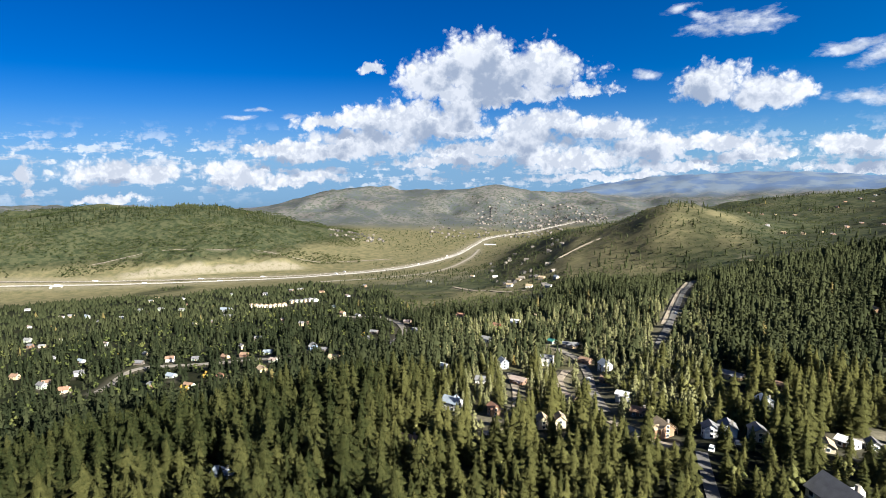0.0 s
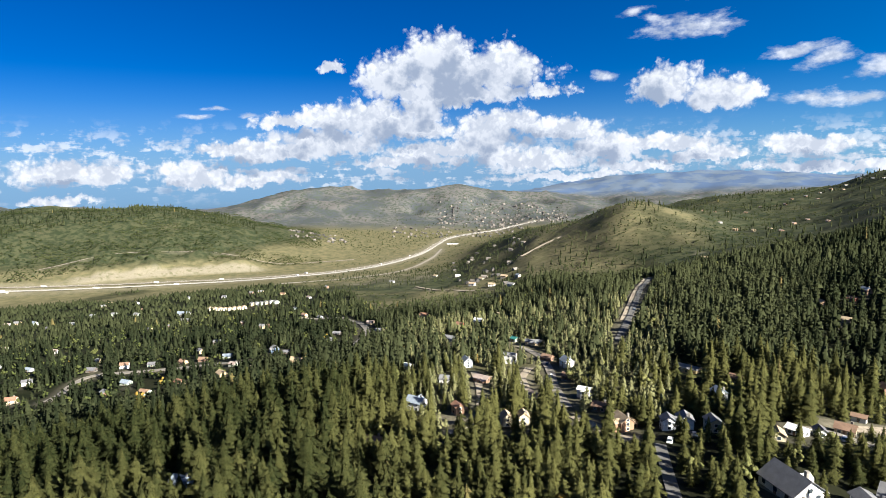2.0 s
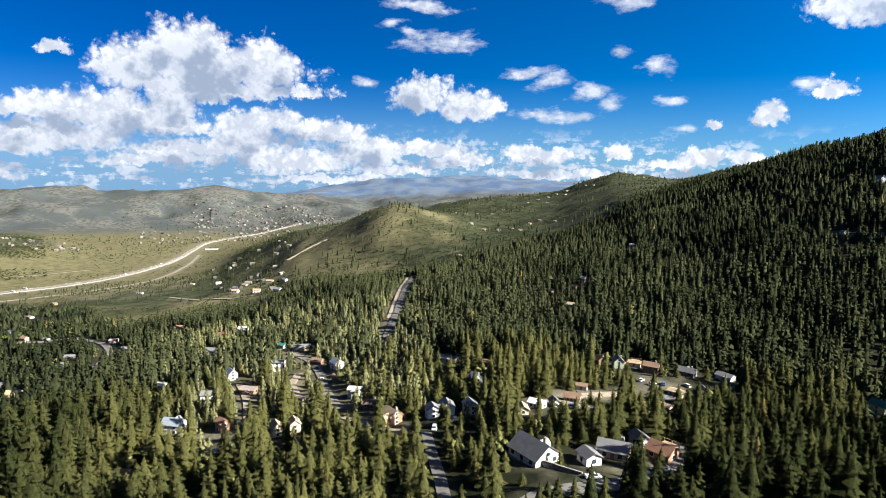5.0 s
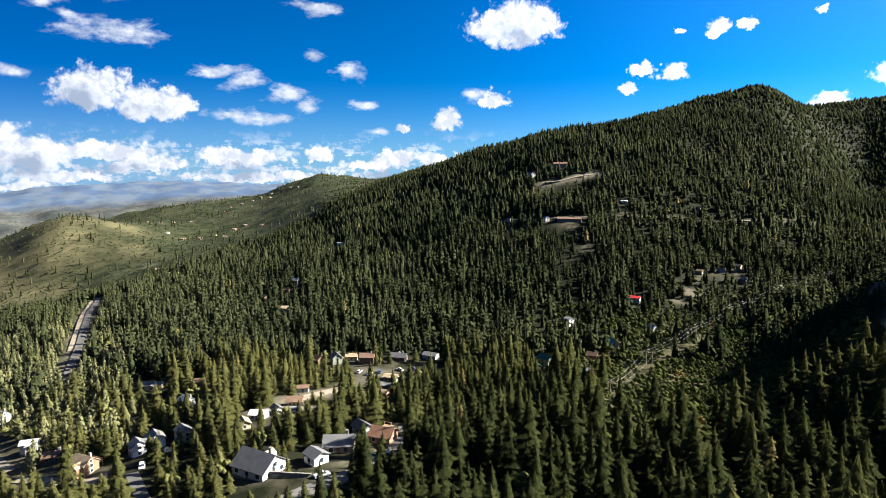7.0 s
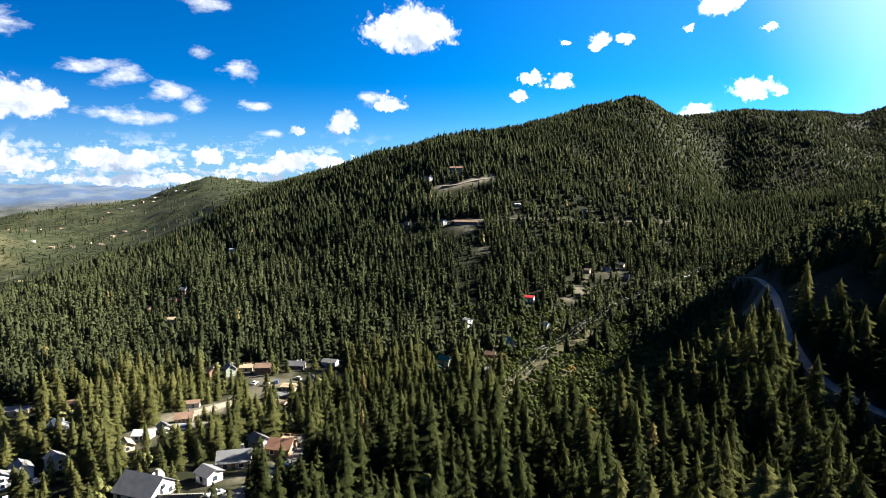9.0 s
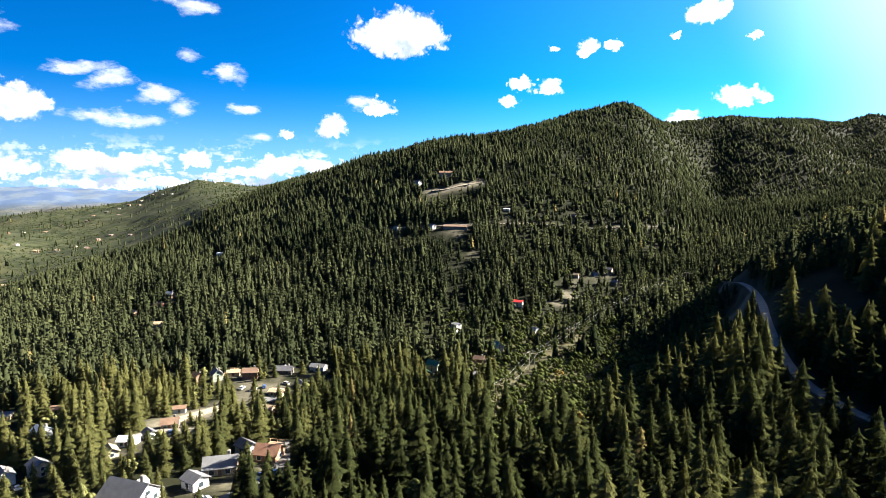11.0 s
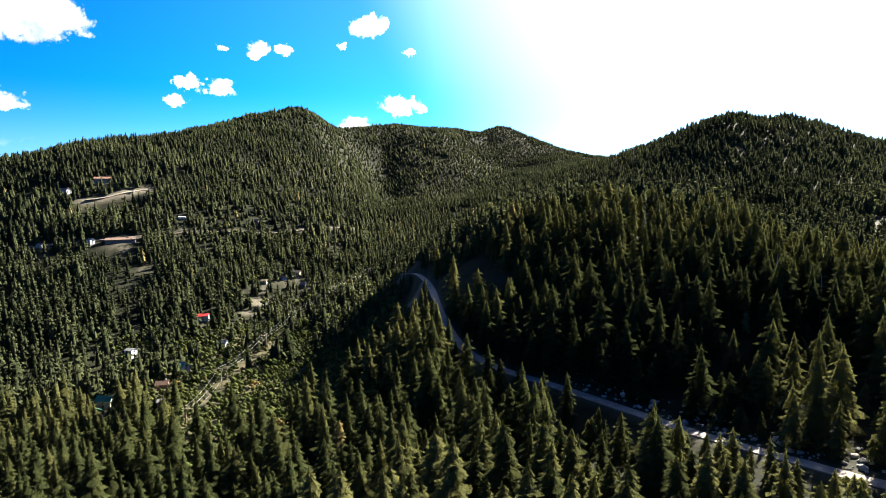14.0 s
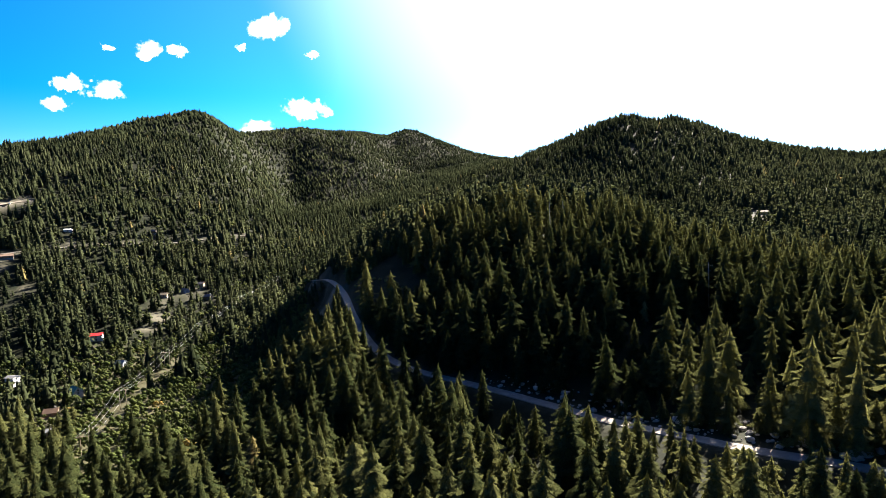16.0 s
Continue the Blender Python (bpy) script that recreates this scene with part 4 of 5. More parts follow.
# dirt road along the shaded slope
road([(-87.4, 430), (-88.6, 392), (-89.6, 345), (-90.5, 300), (-91.2, 262), (-93.0, 218), (-96.5, 190), (-102.6, 169), (-108.1, 156), (-113.4, 147),
      (-118.5, 139), (-123.3, 131), (-128, 126), (-134, 124), (-142, 124)], 3.5, DIRT, "narrow pale dirt road along the shaded slope", "road", 1.2, 0.2)
LANES.append((np.array([(*spot(a, r), 0) for a, r in ((-67.5, 270), (-68.9, 295), (-70.7, 329), (-72.6, 361), (-75.7, 412), (-77.3, 455), (-80, 500))]), 2.2, 0.05))
for line, half, bare in ((((-1.5, 246), (-4.5, 240), (-7, 236)), 5.5, 0.75), (((-10.6, 398), (-12.2, 398)), 7.0, 0.5), (((-40.5, 262), (-43.5, 290), (-46, 300)), 7.0, 0.45)):
    LANES.append((np.array([(*spot(a, r), 0) for a, r in line]), half, bare))
LANES.append((np.array([(*spot(a, r), 0) for a, r in ((-72.5, 520), (-75, 540), (-78, 560))]), 5.0, 0.1))
LANES.append((np.array([(*spot(a, r), 0) for a, r in ((-91.2, 254), (-93, 211), (-96.5, 183), (-102.6, 162), (-108, 150), (-113.4, 141), (-118.5, 133), (-123.3, 125), (-128, 120), (-134, 118))]), 4.0, 0.0))
for a, r, size in ((-42.2, 306, 8), (-44.5, 302, 9), (-46.8, 308, 8), (-43.2, 282, 7), (-49.4, 319, 7), (-88.2, 322, 13), (-89.2, 340, 8), (-88.6, 300, 8), (-87.6, 410, 10), (-128.5, 560, 14),
                   (-127.0, 575, 10), (-74, 500, 12), (-64.5, 560, 9), (-63.0, 530, 7), (-29.5, 1010, 22), (-30.6, 1120, 18), (-26.6, 1080, 14), (-73, 470, 8)):
    CLEARINGS.append((*spot(a, r), size))
for a, r, size in ((-62.0, 806, 14), (-60.9, 798, 9), (-59.3, 786, 9), (-62.5, 612, 11), (-63.6, 610, 11), (-67.9, 668, 8), (-93.0, 300, 16), (-95.0, 282, 14), (-97, 262, 11)):
    OPENINGS.append((*spot(a, r), size))


# ---------------------------------------------------------------- houses
def boards(name, colour, spread=0.18, rough=0.75):
    """Boarded or boarded-over walls: fine level shadow lines and worn paint."""
    m, n, shader = material(name, rough)
    place = n.add("ShaderNodeNewGeometry").outputs["Position"]
    split = n.add("ShaderNodeSeparateXYZ")
    n.put(split.inputs[0], place)
    lap = n.math("FRACT", n.math("MULTIPLY", split.outputs[2], 5.0))
    worn = n.noise(place, 0.7, 4.0)
    base = n.mix(n.step(worn, 0.3, 0.75), tuple(c * (1 - spread) for c in colour), tuple(min(0.85, c * (1 + spread * 0.4)) for c in colour))
    n.put(shader.inputs["Base Color"], n.mix(n.step(lap, 0.12, 0.0), base, tuple(c * 0.6 for c in colour)))
    bump(n, shader, lap, 0.4, 0.03)
    return m


def shingles(name, colour, rough=0.85, metal=0.0):
    m, n, shader = material(name, rough)
    n.put(shader.inputs["Metallic"], metal)
    place = n.add("ShaderNodeNewGeometry").outputs["Position"]
    patch, grain = n.noise(place, 0.5, 4.0), n.noise(place, 6.0, 3.0, 0.7)
    tone = n.math("ADD", n.math("MULTIPLY", patch, 0.5), n.math("MULTIPLY", grain, 0.5))
    n.put(shader.inputs["Base Color"], n.mix(n.step(tone, 0.3, 0.7), tuple(c * 0.75 for c in colour), tuple(min(0.9, c * 1.2) for c in colour)))
    bump(n, shader, grain, 0.5, 0.04)
    return m


WALLS = {"white": boards("white_boards", (0.55, 0.54, 0.52)), "cream": boards("cream_boards", (0.46, 0.4, 0.29)), "tan": boards("tan_boards", (0.42, 0.32, 0.2)),
         "brown": boards("brown_boards", (0.17, 0.1, 0.065)), "timber": boards("honey_timber", (0.23, 0.135, 0.08)), "grey": boards("grey_boards", (0.3, 0.31, 0.32)),
         "sage": boards("sage_boards", (0.3, 0.34, 0.27)), "dark": boards("dark_boards", (0.09, 0.075, 0.065)), "yellow": boards("yellow_boards", (0.46, 0.38, 0.2)),
         "red": boards("red_boards", (0.3, 0.06, 0.04)), "blue": boards("blue_boards", (0.14, 0.2, 0.3))}
ROOFS = {"charcoal": shingles("charcoal_shingles", (0.1, 0.1, 0.11)), "grey": shingles("grey_shingles", (0.13, 0.132, 0.138)), "brown": shingles("brown_shingles", (0.16, 0.105, 0.075)),
         "rust": shingles("rust_shingles", (0.2, 0.11, 0.075)), "teal": shingles("teal_metal", (0.04, 0.17, 0.15), 0.45, 0.2), "green": shingles("green_metal", (0.03, 0.13, 0.085), 0.45, 0.2),
         "white": shingles("white_metal", (0.5, 0.5, 0.5), 0.5), "blue": shingles("blue_grey_shingles", (0.16, 0.19, 0.23)), "red": shingles("red_metal", (0.55, 0.03, 0.03), 0.5),
         "tan": shingles("tan_shingles", (0.26, 0.205, 0.14)), "pink": shingles("faded_shingles", (0.21, 0.17, 0.155))}
WORDS = {"white": "white", "cream": "cream", "tan": "tan", "brown": "brown", "timber": "honey-coloured timber", "grey": "grey", "sage": "sage green", "dark": "dark brown",
         "yellow": "pale yellow", "red": "barn red", "blue": "blue-grey"}
ROOF_WORDS = {"charcoal": "charcoal shingle", "grey": "grey shingle", "brown": "brown shingle", "rust": "rust-red", "teal": "teal metal", "green": "green metal", "white": "white metal",
              "blue": "blue-grey shingle", "red": "red metal", "tan": "tan shingle", "pink": "faded shingle"}
TRIM = weathered("white_trim", (0.72, 0.71, 0.68), 0.6, 2.0, 0.1, 0.003)
STONE = weathered("foundation_stone", (0.17, 0.16, 0.145), 0.95, 2.0, 0.3, 0.05)
DECK = boards("deck_boards", (0.3, 0.2, 0.12))


def glass_material():
    m, n, shader = material("window_glass", 0.06)
    n.put(shader.inputs["Base Color"], (0.03, 0.04, 0.05, 1))
    n.put(shader.inputs["Specular IOR Level"], 0.8)
    return m


GLASS = glass_material()


def part(name, bm, mat, parent, label=""):
    mesh = bpy.data.meshes.new(name)
    bm.to_mesh(mesh)
    bm.free()
    mesh.materials.append(mat)
    ob = new(name, mesh)
    ob.parent = parent
    return tagged(ob, label) if label else ob


def box(x0, x1, y0, y1, z0, z1, bm=None):
    bm = bm or bmesh.new()
    v = [bm.verts.new(p) for p in ((x0, y0, z0), (x1, y0, z0), (x1, y1, z0), (x0, y1, z0), (x0, y0, z1), (x1, y0, z1), (x1, y1, z1), (x0, y1, z1))]
    for q in ((3, 2, 1, 0), (4, 5, 6, 7), (0, 1, 5, 4), (1, 2, 6, 5), (2, 3, 7, 6), (3, 0, 4, 7)):
        bm.faces.new([v[i] for i in q])
    return bm


def prism(length, half, low, high, start=0.0):
    """Walls with gables: a five-sided block along x."""
    bm = bmesh.new()
    ends = []
    for x in (start - length / 2, start + length / 2):
        ends.append([bm.verts.new(p) for p in ((x, -half, 0), (x, half, 0), (x, half, low), (x, 0, high), (x, -half, low))])
    a, b = ends
    bm.faces.new(a[::-1])
    bm.faces.new(b)
    for i in range(5):
        j = (i + 1) % 5
        bm.faces.new((a[i], a[j], b[j], b[i]))
    bmesh.ops.recalc_face_normals(bm, faces=bm.faces)
    return bm


def slab(length, half, low, high, side, thick=0.22, over=0.5):
    """One plane of a gable roof, with eaves."""
    bm = bmesh.new()
    rise = (high - low) / half
    x, y = length / 2 + over, half + over
    edge = [(0.0, high + 0.06), (y * side, low - over * rise + 0.06)]
    v = []
    for px in (-x, x):
        for (py, pz) in edge:
            v += [bm.verts.new((px, py, pz)), bm.verts.new((px, py, pz + thick))]
    for q in ((0, 1, 3, 2), (4, 6, 7, 5), (0, 4, 5, 1), (2, 3, 7, 6), (0, 2, 6, 4), (1, 5, 7, 3)):
        bm.faces.new([v[i] for i in q])
    bmesh.ops.recalc_face_normals(bm, faces=bm.faces)
    return bm


def window(parent, centre, along_x, out, width, height, fine):
    """A window on a wall that faces +-y (along_x) or +-x."""
    x, y, z = centre
    w, h = width / 2, height / 2
    d = 0.07 * out
    def put(x0, x1, z0, z1, deep):
        lo, hi = sorted((0, deep))
        return box(x + x0, x + x1, y + lo, y + hi, z + z0, z + z1) if along_x else box(x + lo, x + hi, y + x0, y + x1, z + z0, z + z1)
    if not fine:
        return part("window", put(-w, w, -h, h, d), GLASS, parent)
    ob = part("window", put(-w - 0.12, w + 0.12, -h - 0.12, h + 0.12, d), TRIM, parent)
    part("pane", put(-w, w, -h, h, d * 1.6), GLASS, ob)
    return ob


def gable_block(base, length, depth, wall, pitch, walls, roof, fine, storeys, offset=(0, 0), turn=0, gap=None):
    """Walls, roof planes, door and windows of one block, as parts of a house."""
    half, high = depth / 2, wall + depth / 2 * pitch
    place = pose(offset[0], offset[1], 0, 0, 0, turn)

    def on(ob):
        ob.matrix_basis = place
        return ob
    body = on(part("wall", prism(length, half, wall, high), WALLS[walls], base))
    on(part("roof", slab(length, half, wall, high, 1), ROOFS[roof], base))
    on(part("roof", slab(length, half, wall, high, -1), ROOFS[roof], base))
    for k in range(storeys):
        z = 1.4 + k * 2.2
        count = max(1, int(length / (3.6 if fine else 5.5)))
        for side in (1, -1):
            for i in range(count):
                x = (i + 0.5) / count * length - length / 2
                window(body, (x, side * half, z), True, side, 1.3, 1.25, fine)
            ends = max(1, int(depth / 4.5))
            for i in range(ends):
                y = (i + 0.5) / ends * depth - half
                window(body, (side * length / 2, y, z), False, side, 1.3, 1.3, fine)
    if high - wall > 2.2:
        for side in (1, -1):
            window(body, (side * length / 2, 0, wall + 0.9), False, side, 1.2, 1.1, fine)
    return body


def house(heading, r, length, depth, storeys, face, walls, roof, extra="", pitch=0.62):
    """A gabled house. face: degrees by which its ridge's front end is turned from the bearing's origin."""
    length, depth = length * 0.8, depth * 0.8
    if 200 < r < 1000:
        length, depth = length * 0.92, depth * 0.92
    if heading > 2 and walls == "white" and int(r) % 3:
        walls = ("grey", "tan", "sage")[int(r) % 3]
    if heading > 2 and roof == "white":
        roof = "grey"
    x, y = spot(heading, r)
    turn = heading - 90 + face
    CLEARINGS.append((float(x), float(y), max(length, depth) * 0.5 + (1.4 if r < 420 else 2.5)))
    if r < 1700:   # a yard that opens down the slope
        for step in (7,) if r < 420 else (8, 17):
            CLEARINGS.append((*(float(q) for q in spot(heading, r - max(length, depth) * 0.4 - step)), max(length, depth) * (0.4 if r < 300 else 0.3) + 1.0))
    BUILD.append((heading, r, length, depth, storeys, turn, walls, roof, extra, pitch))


BUILD = []


def raise_houses():
    for heading, r, length, depth, storeys, turn, walls, roof, extra, pitch in BUILD:
        x, y = spot(heading, r)
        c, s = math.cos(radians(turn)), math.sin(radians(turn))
        corners = [(x + c * dx - s * dy, y + s * dx + c * dy) for dx in (-length / 2, 0, length / 2) for dy in (-depth / 2, 0, depth / 2)]
        heights = ground(*np.array(corners, float).T).tolist()
        top, low = sum(heights) / len(heights) + 0.25, min(heights) - 0.8
        base = new("house")
        size = 0.8 if 200 < r < 1000 else 0.72 if r > 1000 and heading < -20 else 1.0
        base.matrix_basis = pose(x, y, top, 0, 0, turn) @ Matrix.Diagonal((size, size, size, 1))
        low -= 2.0
        shape = "two-storey" if storeys > 1 else "single-storey"
        tagged(base, f"{shape} {WORDS[walls]} house with a {ROOF_WORDS[roof]} roof", "house", "mountain houses")
        fine = r < 300
        wall = (2.5, 4.6, 6.8)[storeys - 1]
        part("foundation", box(-length / 2 - 0.1, length / 2 + 0.1, -depth / 2 - 0.1, depth / 2 + 0.1, low - top, 0.02), STONE, base)
        gable_block(base, length, depth, wall, pitch, walls, roof, fine, storeys)
        high = wall + depth / 2 * pitch
        if "c" in extra:
            part("chimney", box(length * 0.2, length * 0.2 + 0.9, depth * 0.12, depth * 0.12 + 0.9, wall, high + 1.0), STONE, base)
        if "w" in extra:   # a cross wing
            gable_block(base, depth * 0.8, length * 0.42, wall - 0.4, pitch, walls, roof, fine, storeys, (length * 0.12, -depth * 0.42), 90)
        if "W" in extra:
            gable_block(base, depth * 0.8, length * 0.42, wall - 0.4, pitch, walls, roof, fine, storeys, (-length * 0.12, depth * 0.42), 90)
        if "g" in extra:   # garage doors in the front gable
            for dy in (-depth * 0.24, depth * 0.24):
                part("garage_door", box(length / 2 + 0.01, length / 2 + 0.08, dy - 1.25, dy + 1.25, 0.1, 2.3), TRIM, base, "white panelled garage door")
        part("door", box(-0.5, 0.5, -depth / 2 - 0.07, -depth / 2 - 0.01, 0.05, 2.1), WALLS["brown"], base, "brown entrance door")
        if "d" in extra:   # a deck with posts and rail
            deck = part("deck", box(-length * 0.35, length * 0.35, depth / 2 + 0.02, depth / 2 + 2.6, 2.5, 2.7), DECK, base, "wooden deck")
            for px in (-length * 0.34, 0, length * 0.34):
                part("post", box(px - 0.1, px + 0.1, depth / 2 + 2.4, depth / 2 + 2.58, low - top, 3.6), DECK, deck)
            part("rail", box(-length * 0.35, length * 0.35, depth / 2 + 2.5, depth / 2 + 2.58, 3.5, 3.62), DECK, deck)
        if "o" in extra:   # dormer on the roof
            dormer = part("dormer", prism(depth * 0.42, 1.4, 1.2, 2.2), WALLS[walls], base)
            dormer.matrix_basis = pose(length * 0.1, depth * 0.22, wall + 0.7, 0, 0, 90)


# houses of the near village
house(-33.7, 166, 14.5, 12, 1, 42, "white", "grey", "cgo", 0.7)
house(-38.2, 166, 6.5, 6, 1, 30, "white", "grey", "g", 0.5)
house(-40.5, 176, 11, 8.5, 1, 80, "tan", "grey", "c")
house(-44.9, 183, 9, 8, 1, 60, "timber", "rust", "d")
house(-42.9, 193, 8, 6, 1, 30, "grey", "charcoal")
house(-21.2, 214, 11, 9, 2, 35, "timber", "tan", "wcd", 0.7)
house(-19.1, 243, 10, 8, 1, 70, "brown", "brown", "c")
house(-17.5, 266, 9, 8, 2, 75, "white", "white", "w", 0.3)
house(-25.1, 214, 7, 8, 2, 15, "white", "grey", "g")
house(-26.3, 216, 9, 9, 2, 10, "white", "grey", "cwg")
house(-28.3, 214, 9, 8, 2, 20, "cream", "grey")
house(-33.8, 222, 10, 8, 1, 65, "white", "white", "", 0.45)
house(-32.6, 213, 8, 7, 1, 10, "cream", "tan")
house(-36.6, 236, 10, 8, 1, 80, "tan", "brown", "c")
house(-35.2, 226, 7, 6, 1, 20, "white", "grey")
house(-11.6, 226, 8, 7, 2, 10, "cream", "tan", "c", 0.8)
house(-9.9, 225, 8, 7, 2, 12, "cream", "tan", "", 0.8)
house(-12.6, 267, 10, 9, 1, 40, "tan", "pink", "w")
house(-15.8, 332, 11, 10, 2, 30, "white", "blue", "c", 0.7)
house(-15.9, 306, 9, 8, 1, 70, "brown", "brown")
house(-13.9, 352, 11, 9, 1, 60, "brown", "brown")
house(-10.2, 345, 12, 9, 3, 75, "white", "grey", "d", 0.25)
house(-10.7, 409, 8, 8, 1, 45, "sage", "teal", "", 0.5)
house(-12.5, 398, 18, 10, 1, 85, "tan", "grey", "w", 0.4)
house(-0.8, 264, 14, 10, 2, 55, "white", "blue", "Wcd", 0.7)
house(-5.9, 334, 10, 9, 2, 20, "grey", "blue", "c", 0.8)
house(-3.8, 302, 10, 8, 1, 70, "white", "grey")
house(-7.5, 300, 13, 10, 1, 60, "brown", "pink", "w", 0.35)
house(-5.0, 247, 8, 7, 2, 25, "timber", "rust", "d", 0.6)
house(3.6, 224, 12, 9, 1, 60, "brown", "brown", "c")
house(21.8, 208, 11, 9, 2, 40, "blue", "blue", "c")
house(0.0, 345, 9, 8, 1, 50, "white", "white", "", 0.4)
house(-26.3, 313, 20, 9, 1, 65, "tan", "grey", "w", 0.4)
house(-28.6, 263, 9, 8, 2, 30, "grey", "blue", "c")
house(-29.6, 300, 8, 7, 1, 70, "tan", "brown")
# houses in the fold of the slope
house(-40.4, 322, 9, 9, 2, 12, "sage", "grey", "cd", 0.9)
house(-41.9, 328, 11, 8, 1, 80, "tan", "tan", "d", 0.35)
house(-43.4, 320, 13, 10, 2, 78, "brown", "brown", "cd", 0.55)
house(-46.5, 326, 15, 10, 1, 70, "dark", "charcoal", "cW", 0.6)
house(-49.7, 333, 14, 9, 1, 60, "white", "grey", "w", 0.5)
house(-37.3, 262, 8, 6, 1, 80, "white", "brown", "", 0.45)
house(-38.7, 322, 9, 8, 2, 30, "brown", "brown", "c")
house(-45.8, 288, 12, 9, 1, 65, "tan", "tan", "", 0.25)
house(-45.3, 271, 12, 8, 1, 80, "grey", "grey", "", 0.3)
house(-43.2, 247, 8, 7, 1, 40, "timber", "tan", "", 0.5)
house(-44.9, 254, 8, 7, 1, 60, "timber", "tan", "", 0.5)
house(-48.0, 300, 9, 8, 1, 20, "dark", "charcoal")
# valley under the great hill
house(-69.2, 458, 12, 8, 2, 75, "white", "red", "", 0.5)
house(-63.2, 404, 9, 8, 3, 40, "white", "grey", "d", 0.3)
house(-61.0, 327, 12, 9, 2, 60, "sage", "green", "c", 0.75)
house(-60.3, 316, 9, 8, 1, 20, "dark", "green", "", 0.6)
house(-67.3, 366, 9, 9, 2, 25, "grey", "teal", "", 0.9)
house(-65.5, 345, 10, 8, 1, 70, "brown", "brown", "c")
house(-64.4, 336, 8, 7, 1, 50, "dark", "brown")
house(-65.6, 316, 10, 8, 1, 75, "tan", "grey", "", 0.35)
house(-70.8, 405, 8, 7, 1, 55, "grey", "blue")
house(-77.6, 580, 11, 8, 1, 70, "tan", "pink", "d")
house(-76.3, 560, 10, 8, 1, 30, "blue", "charcoal")
house(-78.2, 548, 9, 8, 1, 60, "dark", "charcoal", "c")
house(-74.6, 545, 8, 7, 1, 75, "tan", "tan")
house(-62.0, 824, 30, 14, 2, 80, "timber", "rust", "cd", 0.5)
house(-59.3, 802, 18, 13, 2, 35, "grey", "charcoal", "c")
house(-63.0, 632, 42, 16, 1, 82, "brown", "brown", "", 0.35)
house(-60.8, 634, 9, 8, 2, 30, "white", "grey")
house(-67.9, 687, 12, 7, 1, 80, "white", "white", "", 0.3)
house(-74.2, 712, 10, 8, 1, 60, "dark", "charcoal")
house(-57.3, 650, 8, 7, 1, 45, "cream", "grey")
house(-37.0, 553, 12, 9, 2, 40, "brown", "blue", "c")
house(-36.3, 532, 10, 8, 1, 65, "red", "rust")
house(-34.6, 524, 11, 9, 1, 30, "timber", "tan")
house(-36.1, 470, 9, 8, 1, 75, "tan", "tan")
house(-41.0, 712, 9, 7, 1, 70, "white", "white", "", 0.4)
house(-27.1, 985, 14, 9, 1, 60, "cream", "tan")
house(-128.6, 560, 14, 9, 1, 70, "tan", "tan", "", 0.4)
# village in the wooded basin
for row in ((37.0, 667, "tan", "brown", 2, 40), (35.3, 584, "white", "charcoal", 2, 30), (33.8, 548, "cream", "rust", 2, 65), (35.9, 1010, "white", "grey", 2, 45),
            (35.0, 920, "tan", "grey", 1, 70), (34.4, 774, "grey", "white", 1, 60), (32.4, 710, "grey", "blue", 1, 35), (32.8, 1300, "white", "white", 2, 60),
            (35.7, 1560, "white", "grey", 1, 80), (31.7, 1250, "white", "blue", 2, 25), (28.1, 612, "dark", "charcoal", 1, 55)):
    house(row[0], row[1], 13, 9.5, row[4], row[5], row[2], row[3], "c" if row[4] > 1 else "")
for row in ((25.6, 606, "white", "brown", 2, 75), (25.6, 512, "white", "blue", 1, 40), (23.4, 597, "sage", "charcoal", 1, 70), (20.9, 584, "tan", "brown", 1, 35),
            (19.2, 577, "brown", "brown", 1, 60), (17.1, 557, "white", "blue", 1, 78), (21.3, 478, "tan", "rust", 1, 30), (17.7, 444, "yellow", "tan", 2, 20),
            (24.3, 1205, "white", "white", 1, 50), (26.8, 1450, "cream", "grey", 1, 70), (26.2, 1540, "white", "tan", 1, 65), (24.2, 1440, "white", "grey", 2, 20)):
    house(row[0], row[1], 13, 9.5, row[4], row[5], row[2], row[3])
for row in ((29.1, 1185, "white", "white", 1, 70), (26.2, 943, "white", "grey", 1, 30), (13.8, 757, "white", "grey", 2, 55), (12.8, 524, "blue", "white", 2, 15),
            (10.9, 438, "tan", "tan", 1, 60), (7.5, 548, "white", "white", 1, 50), (3.6, 636, "tan", "pink", 1, 75), (9.9, 835, "tan", "brown", 2, 40),
            (2.7, 566, "tan", "grey", 1, 65), (-5.3, 507, "red", "rust", 1, 45), (-7.1, 524, "white", "white", 1, 70), (-9.2, 553, "white", "tan", 1, 60)):
    house(row[0], row[1], 13, 9.5, row[4], row[5], row[2], row[3], "w" if row[1] < 800 else "")
for row in ((-4.3, 427, "white", "grey", 1, 60), (-1.7, 640, "tan", "rust", 1, 70), (-6.5, 1150, "white", "tan", 2, 60), (-8.4, 1100, "white", "tan", 2, 75),
            (-5.1, 1470, "white", "white", 1, 80), (1.4, 1470, "white", "grey", 1, 60), (13.8, 1450, "white", "white", 2, 80), (-2.9, 1570, "white", "tan", 1, 50),
            (-10.3, 1020, "white", "grey", 1, 55), (-7.4, 1250, "cream", "tan", 1, 40), (-9.6, 1180, "tan", "tan", 1, 65), (-11.0, 1120, "cream", "blue", 2, 30)):
    house(row[0], row[1], 15, 10, row[4], row[5], row[2], row[3])
house(20.6, 1112, 26, 16, 2, 55, "grey", "blue", "", 0.4)
house(20.4, 1040, 20, 12, 1, 70, "tan", "grey", "", 0.4)
